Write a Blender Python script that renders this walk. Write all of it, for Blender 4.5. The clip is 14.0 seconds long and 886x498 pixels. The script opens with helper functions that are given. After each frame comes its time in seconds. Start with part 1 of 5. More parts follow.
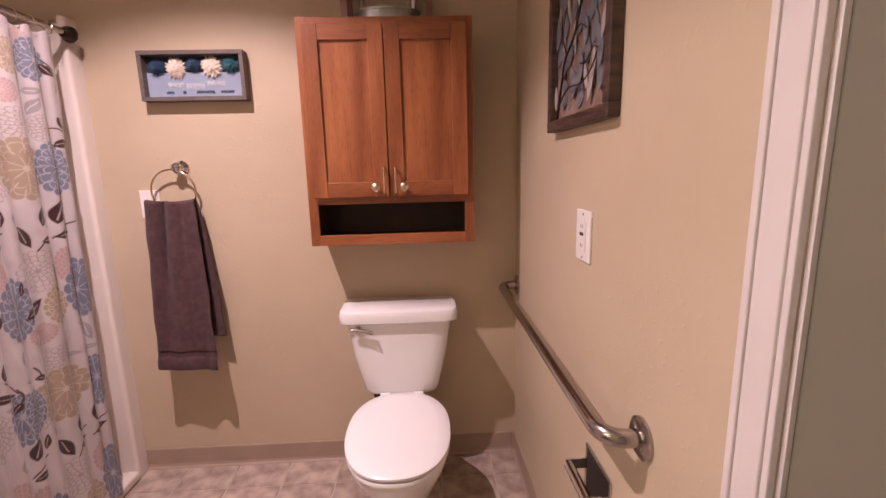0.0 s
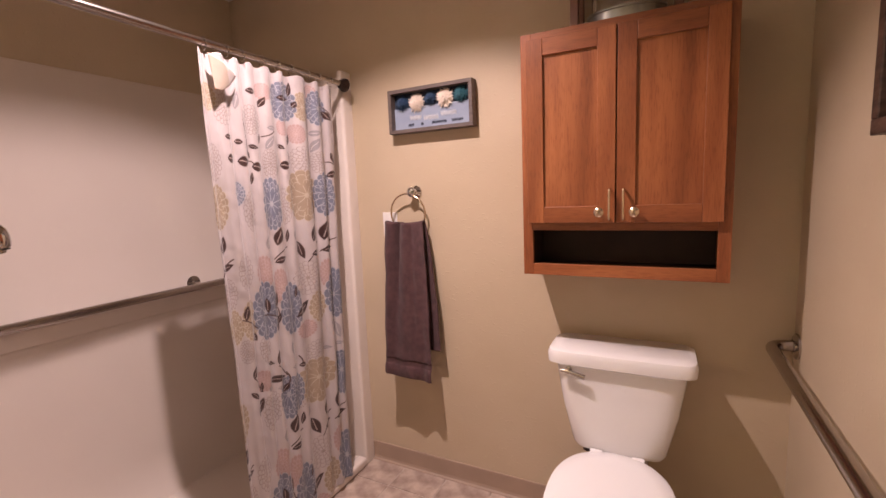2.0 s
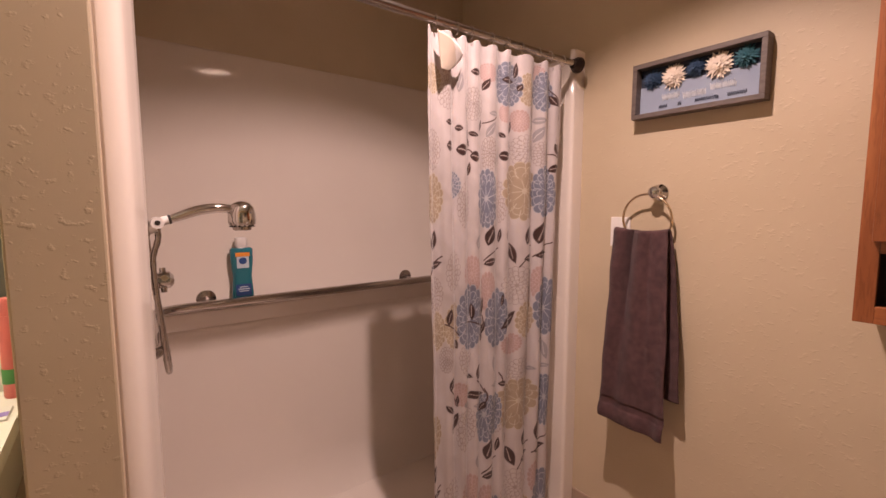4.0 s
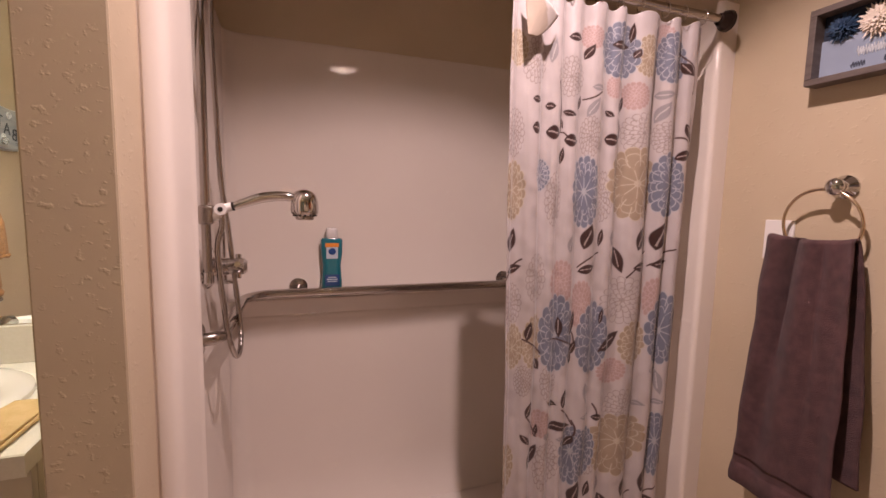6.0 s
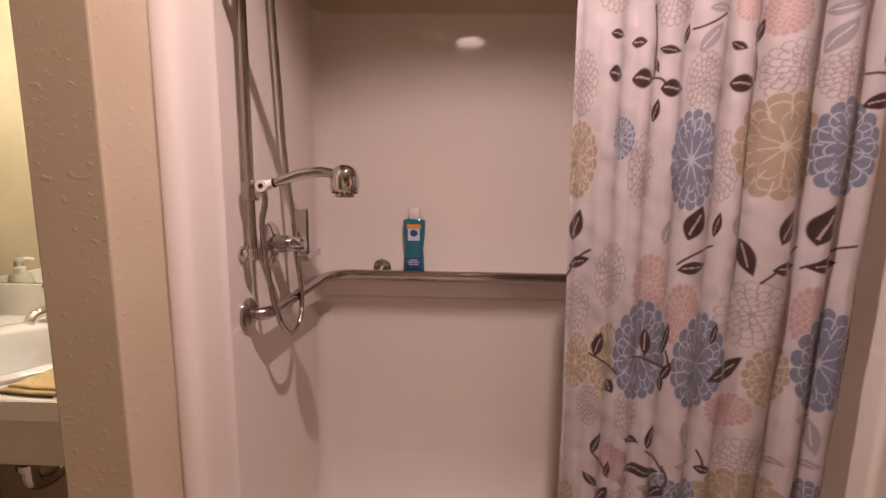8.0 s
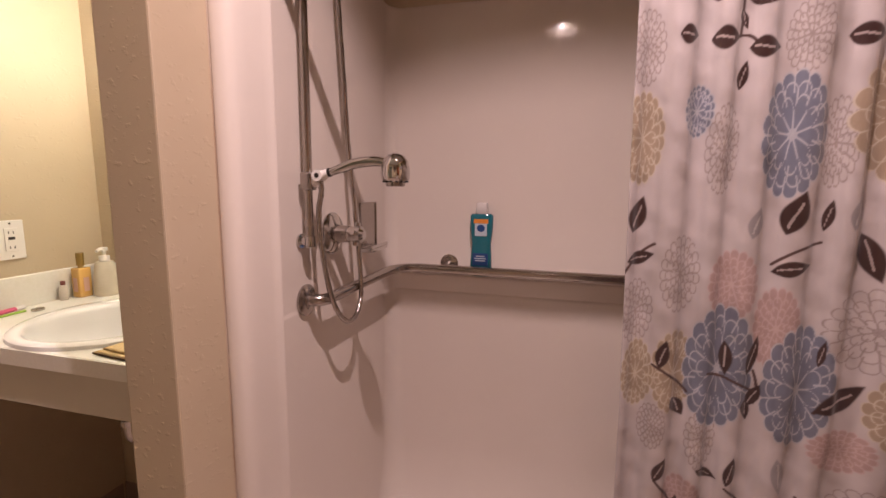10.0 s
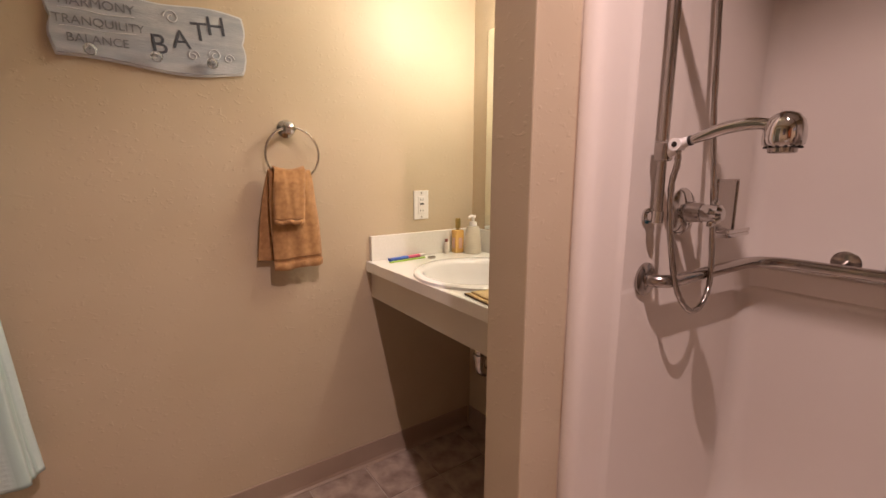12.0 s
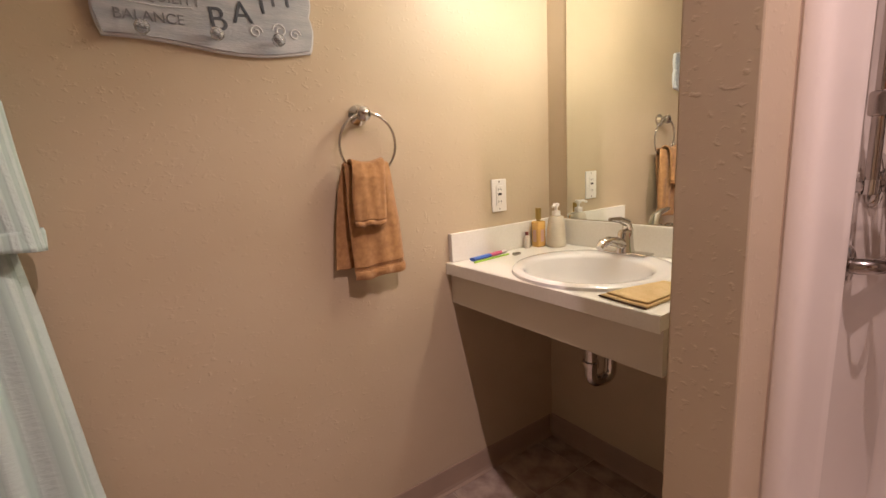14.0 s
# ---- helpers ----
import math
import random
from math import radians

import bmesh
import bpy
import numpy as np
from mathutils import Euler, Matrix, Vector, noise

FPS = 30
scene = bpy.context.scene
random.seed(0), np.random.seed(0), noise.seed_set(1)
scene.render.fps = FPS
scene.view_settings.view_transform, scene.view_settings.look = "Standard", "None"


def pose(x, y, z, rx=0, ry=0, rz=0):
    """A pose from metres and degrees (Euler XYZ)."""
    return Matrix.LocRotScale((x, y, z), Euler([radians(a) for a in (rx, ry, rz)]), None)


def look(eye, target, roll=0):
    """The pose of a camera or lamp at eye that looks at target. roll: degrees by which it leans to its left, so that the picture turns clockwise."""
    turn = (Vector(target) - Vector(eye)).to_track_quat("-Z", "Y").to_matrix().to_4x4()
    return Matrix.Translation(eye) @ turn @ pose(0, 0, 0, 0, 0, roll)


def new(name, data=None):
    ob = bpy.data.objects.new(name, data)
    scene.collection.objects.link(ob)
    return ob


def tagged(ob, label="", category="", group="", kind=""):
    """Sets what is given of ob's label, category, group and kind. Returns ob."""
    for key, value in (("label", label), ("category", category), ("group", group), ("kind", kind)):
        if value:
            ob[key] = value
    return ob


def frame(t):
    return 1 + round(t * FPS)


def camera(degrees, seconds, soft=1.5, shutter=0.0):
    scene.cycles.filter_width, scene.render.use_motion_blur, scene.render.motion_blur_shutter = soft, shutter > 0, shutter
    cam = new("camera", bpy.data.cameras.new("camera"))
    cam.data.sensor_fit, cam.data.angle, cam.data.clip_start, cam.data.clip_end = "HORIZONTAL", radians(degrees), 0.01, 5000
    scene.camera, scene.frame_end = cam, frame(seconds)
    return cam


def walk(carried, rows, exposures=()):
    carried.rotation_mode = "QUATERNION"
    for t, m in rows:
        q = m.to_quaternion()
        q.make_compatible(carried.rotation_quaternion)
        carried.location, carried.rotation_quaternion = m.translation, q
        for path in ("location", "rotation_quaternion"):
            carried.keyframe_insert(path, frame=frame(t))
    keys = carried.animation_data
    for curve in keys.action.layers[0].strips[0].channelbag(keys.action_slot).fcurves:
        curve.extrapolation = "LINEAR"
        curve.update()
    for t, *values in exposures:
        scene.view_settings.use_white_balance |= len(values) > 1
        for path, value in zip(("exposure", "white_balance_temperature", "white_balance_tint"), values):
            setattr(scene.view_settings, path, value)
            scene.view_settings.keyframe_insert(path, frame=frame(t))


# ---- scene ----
cam = camera(90.8, 14.0)
PATH = [
    (0, (-0.046, -0.027, 1.375), (0.036, 1.937, 1.007), -1.4),
    (0.5, (-0.039, 0.014, 1.383), (0.046, 1.979, 1.018), -1.7),
    (1, (-0.029, 0.069, 1.389), (-0.129, 2.037, 1.047), -2.2),
    (1.5, (-0.017, 0.098, 1.399), (-0.489, 2.017, 1.096), -2.8),
    (2, (-0.03, 0.131, 1.391), (-0.932, 1.898, 1.135), -2.4),
    (2.5, (-0.071, 0.16, 1.387), (-1.337, 1.693, 1.171), -2.6),
    (3, (-0.155, 0.199, 1.386), (-1.574, 1.594, 1.183), -0.5),
    (3.5, (-0.223, 0.26, 1.363), (-1.706, 1.588, 1.173), -0.1),
    (4, (-0.265, 0.313, 1.347), (-1.853, 1.514, 1.155), 0.0),
    (6.5, (-0.374, 0.637, 1.327), (-2.27, 1.236, 1.113), 1.8),
    (7, (-0.423, 0.72, 1.312), (-2.343, 1.232, 1.088), 2.1),
    (7.5, (-0.449, 0.782, 1.311), (-2.424, 0.97, 1.058), 1.3),
    (7.7, (-0.457, 0.818, 1.32), (-2.438, 0.888, 1.048), 1.1),
    (9.8, (-0.51, 0.946, 1.291), (-2.456, 0.582, 1.006), 0.8),
    (10, (-0.53, 0.971, 1.287), (-2.448, 0.48, 1.001), 0.7),
    (10.5, (-0.559, 1.017, 1.276), (-2.329, 0.137, 0.974), 1.4),
    (11, (-0.569, 1.001, 1.27), (-2.158, -0.17, 0.947), 0.8),
    (11.5, (-0.55, 0.963, 1.254), (-1.923, -0.45, 0.911), 1.6),
    (12, (-0.506, 0.927, 1.248), (-1.632, -0.688, 0.897), 0.2),
    (12.5, (-0.438, 0.869, 1.247), (-1.469, -0.807, 0.891), -0.4),
    (13, (-0.406, 0.785, 1.246), (-1.4, -0.912, 0.885), -1.8),
    (13.5, (-0.382, 0.67, 1.234), (-1.395, -1.017, 0.876), -3.1),
    (14, (-0.376, 0.586, 1.23), (-1.487, -1.034, 0.854), -3.4),
]
walk(cam, [(t, look(eye, target, roll)) for t, eye, target, roll in PATH],
     [(0, 0.06, 6250, 16), (0.5, 0.03, 6650, 7), (1.5, 0.04, 6550, 9), (3, -0.16, 6500, 6), (4, -0.28, 7200, 11), (6.5, -0.37, 6550, 10), (7.5, -0.40, 6600, 11), (10, -0.42, 6600, 11), (11, -0.50, 6680, 11),
      (12, -0.50, 6800, 12), (14, -0.50, 6650, 12)])

# ---- light ----
world = bpy.data.worlds.new("world")
scene.world = world
world.use_nodes = True
world.node_tree.nodes["Background"].inputs[0].default_value = (0.9, 0.8, 0.7, 1)
world.node_tree.nodes["Background"].inputs[1].default_value = 0.02
scene.view_settings.exposure = 0.0


def lamp(name, x, y, z, power, colour, size, rx=0, ry=0, rz=0, size_y=None, shape="DISK"):
    data = bpy.data.lights.new(name, "AREA")
    data.energy, data.color, data.size, data.shape = power, colour, size, shape
    if size_y:
        data.size_y = size_y
    data.spread = radians(138)
    ob = new(name, data)
    ob.matrix_world = pose(x, y, z, rx, ry, rz)
    return ob


CEIL = 2.47
NORTH, EAST, SOUTH, WEST = 1.89, 0.362, -0.648, -1.768
LX, LY = -0.91, 0.98
lamp("ceiling_lamp", LX, LY, CEIL + 0.046, 32, (1.0, 0.765, 0.785), 0.032)


# ---- materials ----
def material(name, colour, rough=0.5, metal=0.0, colour2=None, scale=8.0, detail=4.0, bump=0.0, bump_scale=200.0,
             rough_var=0.0, coat=0.0, stretch=(1, 1, 1), vary=0.0, sheen=0.0, knock=False):
    m = bpy.data.materials.new(name)
    m.use_nodes = True
    nt = m.node_tree
    b = nt.nodes["Principled BSDF"]
    b.inputs["Base Color"].default_value = (*colour, 1)
    b.inputs["Roughness"].default_value = rough
    b.inputs["Metallic"].default_value = metal
    b.inputs["Coat Weight"].default_value = coat
    b.inputs["Coat Roughness"].default_value = 0.08
    b.inputs["Sheen Weight"].default_value = sheen
    tc = nt.nodes.new("ShaderNodeTexCoord")
    mp = nt.nodes.new("ShaderNodeMapping")
    mp.inputs["Scale"].default_value = stretch
    nt.links.new(tc.outputs["Object"], mp.inputs["Vector"])
    last = None
    if colour2:
        n = nt.nodes.new("ShaderNodeTexNoise")
        n.inputs["Scale"].default_value, n.inputs["Detail"].default_value = scale, detail
        nt.links.new(mp.outputs[0], n.inputs["Vector"])
        r = nt.nodes.new("ShaderNodeValToRGB")
        r.color_ramp.elements[0].position, r.color_ramp.elements[1].position = 0.35, 0.65
        r.color_ramp.elements[0].color, r.color_ramp.elements[1].color = (*colour, 1), (*colour2, 1)
        nt.links.new(n.outputs["Fac"], r.inputs["Fac"])
        last = r.outputs["Color"]
        if rough_var:
            mr = nt.nodes.new("ShaderNodeMapRange")
            mr.inputs[3].default_value, mr.inputs[4].default_value = rough - rough_var, rough + rough_var
            nt.links.new(n.outputs["Fac"], mr.inputs[0])
            nt.links.new(mr.outputs[0], b.inputs["Roughness"])
        if vary:
            oi = nt.nodes.new("ShaderNodeObjectInfo")
            mr = nt.nodes.new("ShaderNodeMapRange")
            mr.inputs[3].default_value, mr.inputs[4].default_value = 1 - vary, 1 + vary
            nt.links.new(oi.outputs["Random"], mr.inputs[0])
            hs = nt.nodes.new("ShaderNodeHueSaturation")
            nt.links.new(mr.outputs[0], hs.inputs["Value"])
            nt.links.new(last, hs.inputs["Color"])
            last = hs.outputs["Color"]
        nt.links.new(last, b.inputs["Base Color"])
    if bump:
        n = nt.nodes.new("ShaderNodeTexNoise")
        n.inputs["Scale"].default_value, n.inputs["Detail"].default_value = bump_scale, 3
        nt.links.new(mp.outputs[0], n.inputs["Vector"])
        fac = n.outputs["Fac"]
        if knock:
            k = nt.nodes.new("ShaderNodeMapRange")
            k.interpolation_type = "SMOOTHSTEP"
            k.inputs[1].default_value, k.inputs[2].default_value = 0.57, 0.74
            nt.links.new(fac, k.inputs[0])
            fac = k.outputs[0]
        bp = nt.nodes.new("ShaderNodeBump")
        bp.inputs["Distance"].default_value, bp.inputs["Strength"].default_value = bump, 1.0
        nt.links.new(fac, bp.inputs["Height"])
        nt.links.new(bp.outputs[0], b.inputs["Normal"])
    return m


M_WALL = material("wall_paint", (0.512, 0.412, 0.284), 0.5, colour2=(0.542, 0.440, 0.308), scale=3, bump=0.0004, bump_scale=58, stretch=(1, 1, 1.35), knock=True)
M_CEIL = material("ceiling_paint", (0.75, 0.72, 0.66), 0.8, colour2=(0.78, 0.75, 0.70), scale=4, bump=0.002, bump_scale=60)
M_BASE = material("cove_base", (0.34, 0.25, 0.19), 0.5, colour2=(0.38, 0.28, 0.21), scale=6)
M_TILE = material("floor_vinyl", (0.25, 0.18, 0.145), 0.35, colour2=(0.50, 0.40, 0.33), scale=12, detail=8, vary=0.12, bump=0.0006, bump_scale=60)
M_GROUT = material("floor_joint", (0.52, 0.44, 0.37), 0.8, colour2=(0.42, 0.35, 0.30), scale=30)
M_SURR = material("fibreglass", (0.68, 0.605, 0.54), 0.065, colour2=(0.70, 0.625, 0.56), scale=2)
M_CAULK = material("old_sealant", (0.62, 0.54, 0.46), 0.6, colour2=(0.44, 0.31, 0.22), scale=3.5, detail=6, stretch=(1, 1, 1.0))
M_TRIM = material("trim_paint", (0.69, 0.63, 0.615), 0.38, colour2=(0.65, 0.59, 0.575), scale=5, bump=0.0002, bump_scale=90)
M_DOOR = material("door_paint", (0.165, 0.150, 0.108), 0.4, colour2=(0.18, 0.163, 0.118), scale=2)


def oak(name, stretch, direction):
    """Stained oak: broad arching figure, streaks and dark pores along the grain."""
    m = material(name, (0.265, 0.080, 0.027), 0.36, colour2=(0.37, 0.125, 0.044), scale=4, detail=6, stretch=stretch, coat=0.22, bump=0.0003, bump_scale=60)
    nt = m.node_tree
    b = nt.nodes["Principled BSDF"]
    base = b.inputs["Base Color"].links[0].from_socket
    mp = nt.nodes["Mapping"]
    w = nt.nodes.new("ShaderNodeTexWave")
    w.bands_direction = direction
    w.inputs["Scale"].default_value, w.inputs["Distortion"].default_value = 0.30, 11.0
    w.inputs["Detail"].default_value, w.inputs["Detail Scale"].default_value = 2.5, 0.8
    nt.links.new(mp.outputs[0], w.inputs["Vector"])
    pores = nt.nodes.new("ShaderNodeTexNoise")
    pores.inputs["Scale"].default_value, pores.inputs["Detail"].default_value = 38, 2
    nt.links.new(mp.outputs[0], pores.inputs["Vector"])
    last = base
    for fac, lo, hi, dark in ((w.outputs["Fac"], 0.0, 0.55, (0.74, 0.68, 0.64, 1)), (pores.outputs["Fac"], 0.34, 0.50, (0.80, 0.75, 0.72, 1))):
        r = nt.nodes.new("ShaderNodeMapRange")
        r.inputs[1].default_value, r.inputs[2].default_value = lo, hi
        nt.links.new(fac, r.inputs[0])
        tint = nt.nodes.new("ShaderNodeMix")
        tint.data_type = "RGBA"
        tint.inputs[6].default_value, tint.inputs[7].default_value = dark, (1, 1, 1, 1)
        nt.links.new(r.outputs[0], tint.inputs[0])
        mul = nt.nodes.new("ShaderNodeMix")
        mul.data_type, mul.blend_type = "RGBA", "MULTIPLY"
        mul.inputs[0].default_value = 1.0
        nt.links.new(last, mul.inputs[6])
        nt.links.new(tint.outputs[2], mul.inputs[7])
        last = mul.outputs[2]
    nt.links.new(last, b.inputs["Base Color"])
    return m


M_OAK = oak("oak_stain", (7, 7, 0.7), "X")
M_OAKH = oak("oak_stain_rail", (0.7, 7, 7), "Z")
# near-black brown: the shade of the open shelf put into the colour
M_SHELF_SHADE = material("shelf_shade", (0.035, 0.018, 0.012), 0.6, colour2=(0.05, 0.025, 0.016), scale=10)
M_PORC = material("porcelain", (0.80, 0.78, 0.76), 0.08, colour2=(0.82, 0.80, 0.78), scale=2, coat=0.5)
M_SEAT = material("seat_plastic", (0.80, 0.78, 0.77), 0.22, colour2=(0.82, 0.80, 0.79), scale=2)
M_CHROME = material("chrome", (0.62, 0.60, 0.58), 0.06, 1.0)
M_STEEL = material("brushed_steel", (0.42, 0.38, 0.35), 0.2, 1.0, colour2=(0.45, 0.41, 0.38), scale=5)
M_BRASS = material("brushed_nickel", (0.72, 0.58, 0.42), 0.2, 1.0)
M_PLATE = material("white_plastic", (0.80, 0.76, 0.72), 0.3)
M_SLOT = material("dark_slot", (0.02, 0.015, 0.012), 0.5)
M_LAM = material("laminate", (0.78, 0.75, 0.68), 0.35, colour2=(0.81, 0.78, 0.72), scale=120)
M_APRON = material("apron_paint", (0.60, 0.54, 0.45), 0.4, colour2=(0.63, 0.57, 0.48), scale=4)
M_PURPLE = material("purple_terry", (0.058, 0.025, 0.026), 0.95, colour2=(0.088, 0.040, 0.040), scale=38, bump=0.003, bump_scale=420, sheen=0.08)
M_TAN = material("tan_terry", (0.38, 0.19, 0.075), 0.95, colour2=(0.50, 0.27, 0.11), scale=60, bump=0.003, bump_scale=400, sheen=0.15)
M_MIRROR = material("mirror_glass", (0.88, 0.92, 0.88), 0.01, 1.0)
M_BLACKIRON = material("dark_bronze", (0.05, 0.035, 0.03), 0.35, 0.8)


# ---- builders ----
def box(bm, x0, x1, y0, y1, z0, z1, bevel=0.0, seg=2):
    m = Matrix.Translation(((x0 + x1) / 2, (y0 + y1) / 2, (z0 + z1) / 2)) @ Matrix.Diagonal((x1 - x0, y1 - y0, z1 - z0, 1))
    vs = bmesh.ops.create_cube(bm, size=1, matrix=m)["verts"]
    if bevel:
        es = list({e for v in vs for e in v.link_edges})
        bmesh.ops.bevel(bm, geom=es, offset=bevel, segments=seg, profile=0.5, affect="EDGES")
    return vs


def cyl(bm, a, b, r, r2=None, seg=24, caps=True):
    a, b = Vector(a), Vector(b)
    d = b - a
    m = Matrix.Translation((a + b) / 2) @ d.to_track_quat("Z", "Y").to_matrix().to_4x4()
    bmesh.ops.create_cone(bm, cap_ends=caps, segments=seg, radius1=r, radius2=r if r2 is None else r2, depth=d.length, matrix=m)


def tube(bm, pts, r, seg=14, closed=False):
    pts = [Vector(p) for p in pts]
    n = len(pts)
    rings = []
    up = Vector((0.3, 0.2, 1)).normalized()
    for i, p in enumerate(pts):
        a = pts[(i - 1) % n] if closed or i > 0 else p
        b = pts[(i + 1) % n] if closed or i < n - 1 else p
        t = (b - a).normalized()
        u = (up - t * up.dot(t))
        u = u.normalized() if u.length > 1e-4 else t.orthogonal().normalized()
        up = u
        w = t.cross(u)
        rr = r(i / max(1, n - 1)) if callable(r) else r
        rings.append([bm.verts.new(p + (u * math.cos(k * math.tau / seg) + w * math.sin(k * math.tau / seg)) * rr) for k in range(seg)])
    for i in range(n if closed else n - 1):
        A, B = rings[i], rings[(i + 1) % n]
        for k in range(seg):
            bm.faces.new((A[k], A[(k + 1) % seg], B[(k + 1) % seg], B[k]))
    if not closed:
        bm.faces.new(rings[0][::-1])
        bm.faces.new(rings[-1])


def arc(pts, radius=0.03, n=8):
    """Rounds the corners of a polyline."""
    pts = [Vector(p) for p in pts]
    out = [pts[0]]
    for a, b, c in zip(pts, pts[1:], pts[2:]):
        u, v = (a - b).normalized(), (c - b).normalized()
        p, q = b + u * radius, b + v * radius
        for i in range(n + 1):
            t = i / n
            out.append(p * (1 - t) ** 2 + b * 2 * t * (1 - t) + q * t * t)
    out.append(pts[-1])
    return out


def spline(raw, n=8):
    """A smooth curve through points, n steps between each two."""
    P = [Vector(p) for p in raw]
    out = []
    for i in range(len(P) - 1):
        a, b, c, d = P[max(0, i - 1)], P[i], P[i + 1], P[min(len(P) - 1, i + 2)]
        for k in range(n):
            t = k / n
            out.append(0.5 * ((2 * b) + (c - a) * t + (2 * a - 5 * b + 4 * c - d) * t * t + (3 * b - a - 3 * c + d) * t ** 3))
    return out + [P[-1]]


def lathe(bm, profile, cx=0.0, cy=0.0, seg=40, sx=1.0, sy=1.0, caps=True):
    """profile: (radius, z) from the bottom up."""
    rings = []
    for r, z in profile:
        rings.append([bm.verts.new((cx + r * sx * math.cos(k * math.tau / seg), cy + r * sy * math.sin(k * math.tau / seg), z)) for k in range(seg)])
    for A, B in zip(rings, rings[1:]):
        for k in range(seg):
            bm.faces.new((A[k], A[(k + 1) % seg], B[(k + 1) % seg], B[k]))
    if caps and profile[0][0] > 1e-5:
        bm.faces.new(rings[0][::-1])
    if caps and profile[-1][0] > 1e-5:
        bm.faces.new(rings[-1])


def mesh_object(name, bm, mat, smooth=False):
    bmesh.ops.remove_doubles(bm, verts=bm.verts, dist=1e-6)
    bmesh.ops.recalc_face_normals(bm, faces=bm.faces)
    me = bpy.data.meshes.new(name)
    bm.to_mesh(me)
    bm.free()
    me.materials.append(mat)
    if smooth:
        me.shade_smooth()
        me.set_sharp_from_angle(angle=radians(38))
    return new(name, me)


def thing(name, at=(0, 0, 0), label="", category="", group="", kind=""):
    ob = new(name)
    ob.location = at
    ob.empty_display_size = 0.05
    return tagged(ob, label, category, group, kind)


def part(name, bm, mat, parent, label="", smooth=True, kind=""):
    """Links a bmesh, given in world coordinates, under a parent."""
    ob = mesh_object(name, bm, mat, smooth)
    ob.parent = parent
    off = Vector((0, 0, 0))
    p = parent
    while p:
        off += p.location
        p = p.parent
    ob.data.transform(Matrix.Translation(-off))
    return tagged(ob, label, kind=kind)


def solid(name, bm, mat, label="", category="", kind="", smooth=False, group=""):
    return tagged(mesh_object(name, bm, mat, smooth), label, category, group, kind)


def moved(ob, x=0.0, y=0.0, z=0.0):
    """Sets a whole thing over by so much."""
    ob.location += Vector((x, y, z))
    return ob


def boxes(*bs, bevel=0.0, seg=2):
    bm = bmesh.new()
    for b in bs:
        box(bm, *b, bevel=bevel, seg=seg)
    return bm


def prism(bm, outline, z0, z1, hole=None):
    """An upright prism over an outline, with a round hole (cx, cy, r) cut through it."""
    def ray(px, py, dx, dy):
        best = 9.0
        for (ax, ay), (bx, by) in zip(outline, outline[1:] + outline[:1]):
            ex, ey = bx - ax, by - ay
            det = dx * ey - dy * ex
            if abs(det) > 1e-9:
                t = ((ax - px) * ey - (ay - py) * ex) / det
                u = ((ax - px) * dy - (ay - py) * dx) / det
                if t > 0 and -1e-6 <= u <= 1 + 1e-6:
                    best = min(best, t)
        return best

    if not hole:
        A, B = [[bm.verts.new((x, y, z)) for x, y in outline] for z in (z0, z1)]
        bm.faces.new(A[::-1])
        bm.faces.new(B)
        for k in range(len(A)):
            bm.faces.new((A[k], A[(k + 1) % len(A)], B[(k + 1) % len(A)], B[k]))
        return
    cx, cy, r = hole
    angles = sorted([k * math.tau / 64 for k in range(64)] + [math.atan2(y - cy, x - cx) % math.tau for x, y in outline])
    rings = []
    for z in (z0, z1):
        rings.append(([bm.verts.new((cx + math.cos(a) * ray(cx, cy, math.cos(a), math.sin(a)), cy + math.sin(a) * ray(cx, cy, math.cos(a), math.sin(a)), z)) for a in angles],
                      [bm.verts.new((cx + math.cos(a) * r, cy + math.sin(a) * r, z)) for a in angles]))
    n = len(angles)
    (A0, B0), (A1, B1) = rings
    for k in range(n):
        l = (k + 1) % n
        for q in ((A0[k], A0[l], B0[l], B0[k]), (A1[k], A1[l], B1[l], B1[k]), (A0[k], A0[l], A1[l], A1[k]), (B0[k], B0[l], B1[l], B1[k])):
            bm.faces.new(q)


# ---- structure ----
T = 0.12
BACK = -2.145
SH_S, SH_N = 0.337, 1.82
PX, PY0, PY1 = -1.152, 0.183, 0.305
FLOOR = solid("floor", boxes((BACK - T, EAST + T, SOUTH - T, NORTH + T, -0.1, -0.0035)), M_GROUT, "tan joints between mottled brown floor tiles", "floor", kind="structure")
CAN = 0.083
solid("ceiling", boxes((BACK - T, LX - CAN, SOUTH - T, NORTH + T, CEIL, CEIL + 0.1), (LX + CAN, EAST + T, SOUTH - T, NORTH + T, CEIL, CEIL + 0.1),
                       (LX - CAN, LX + CAN, SOUTH - T, LY - CAN, CEIL, CEIL + 0.1), (LX - CAN, LX + CAN, LY + CAN, NORTH + T, CEIL, CEIL + 0.1),
                       (LX - CAN, LX + CAN, LY - CAN, LY + CAN, CEIL + 0.07, CEIL + 0.1)), M_CEIL, "plain off-white painted ceiling", "ceiling", kind="structure")
solid("wall_north", boxes((BACK - T, EAST + T, NORTH, NORTH + T, -0.1, CEIL)), M_WALL, "beige painted wall with light orange-peel texture", "wall", kind="structure")
solid("wall_south", boxes((BACK - T, EAST + T, SOUTH - T, SOUTH, -0.1, CEIL)), M_WALL, "beige painted wall with light orange-peel texture", "wall", kind="structure")
DY0, DY1, DH = -0.42, 0.415, 2.05
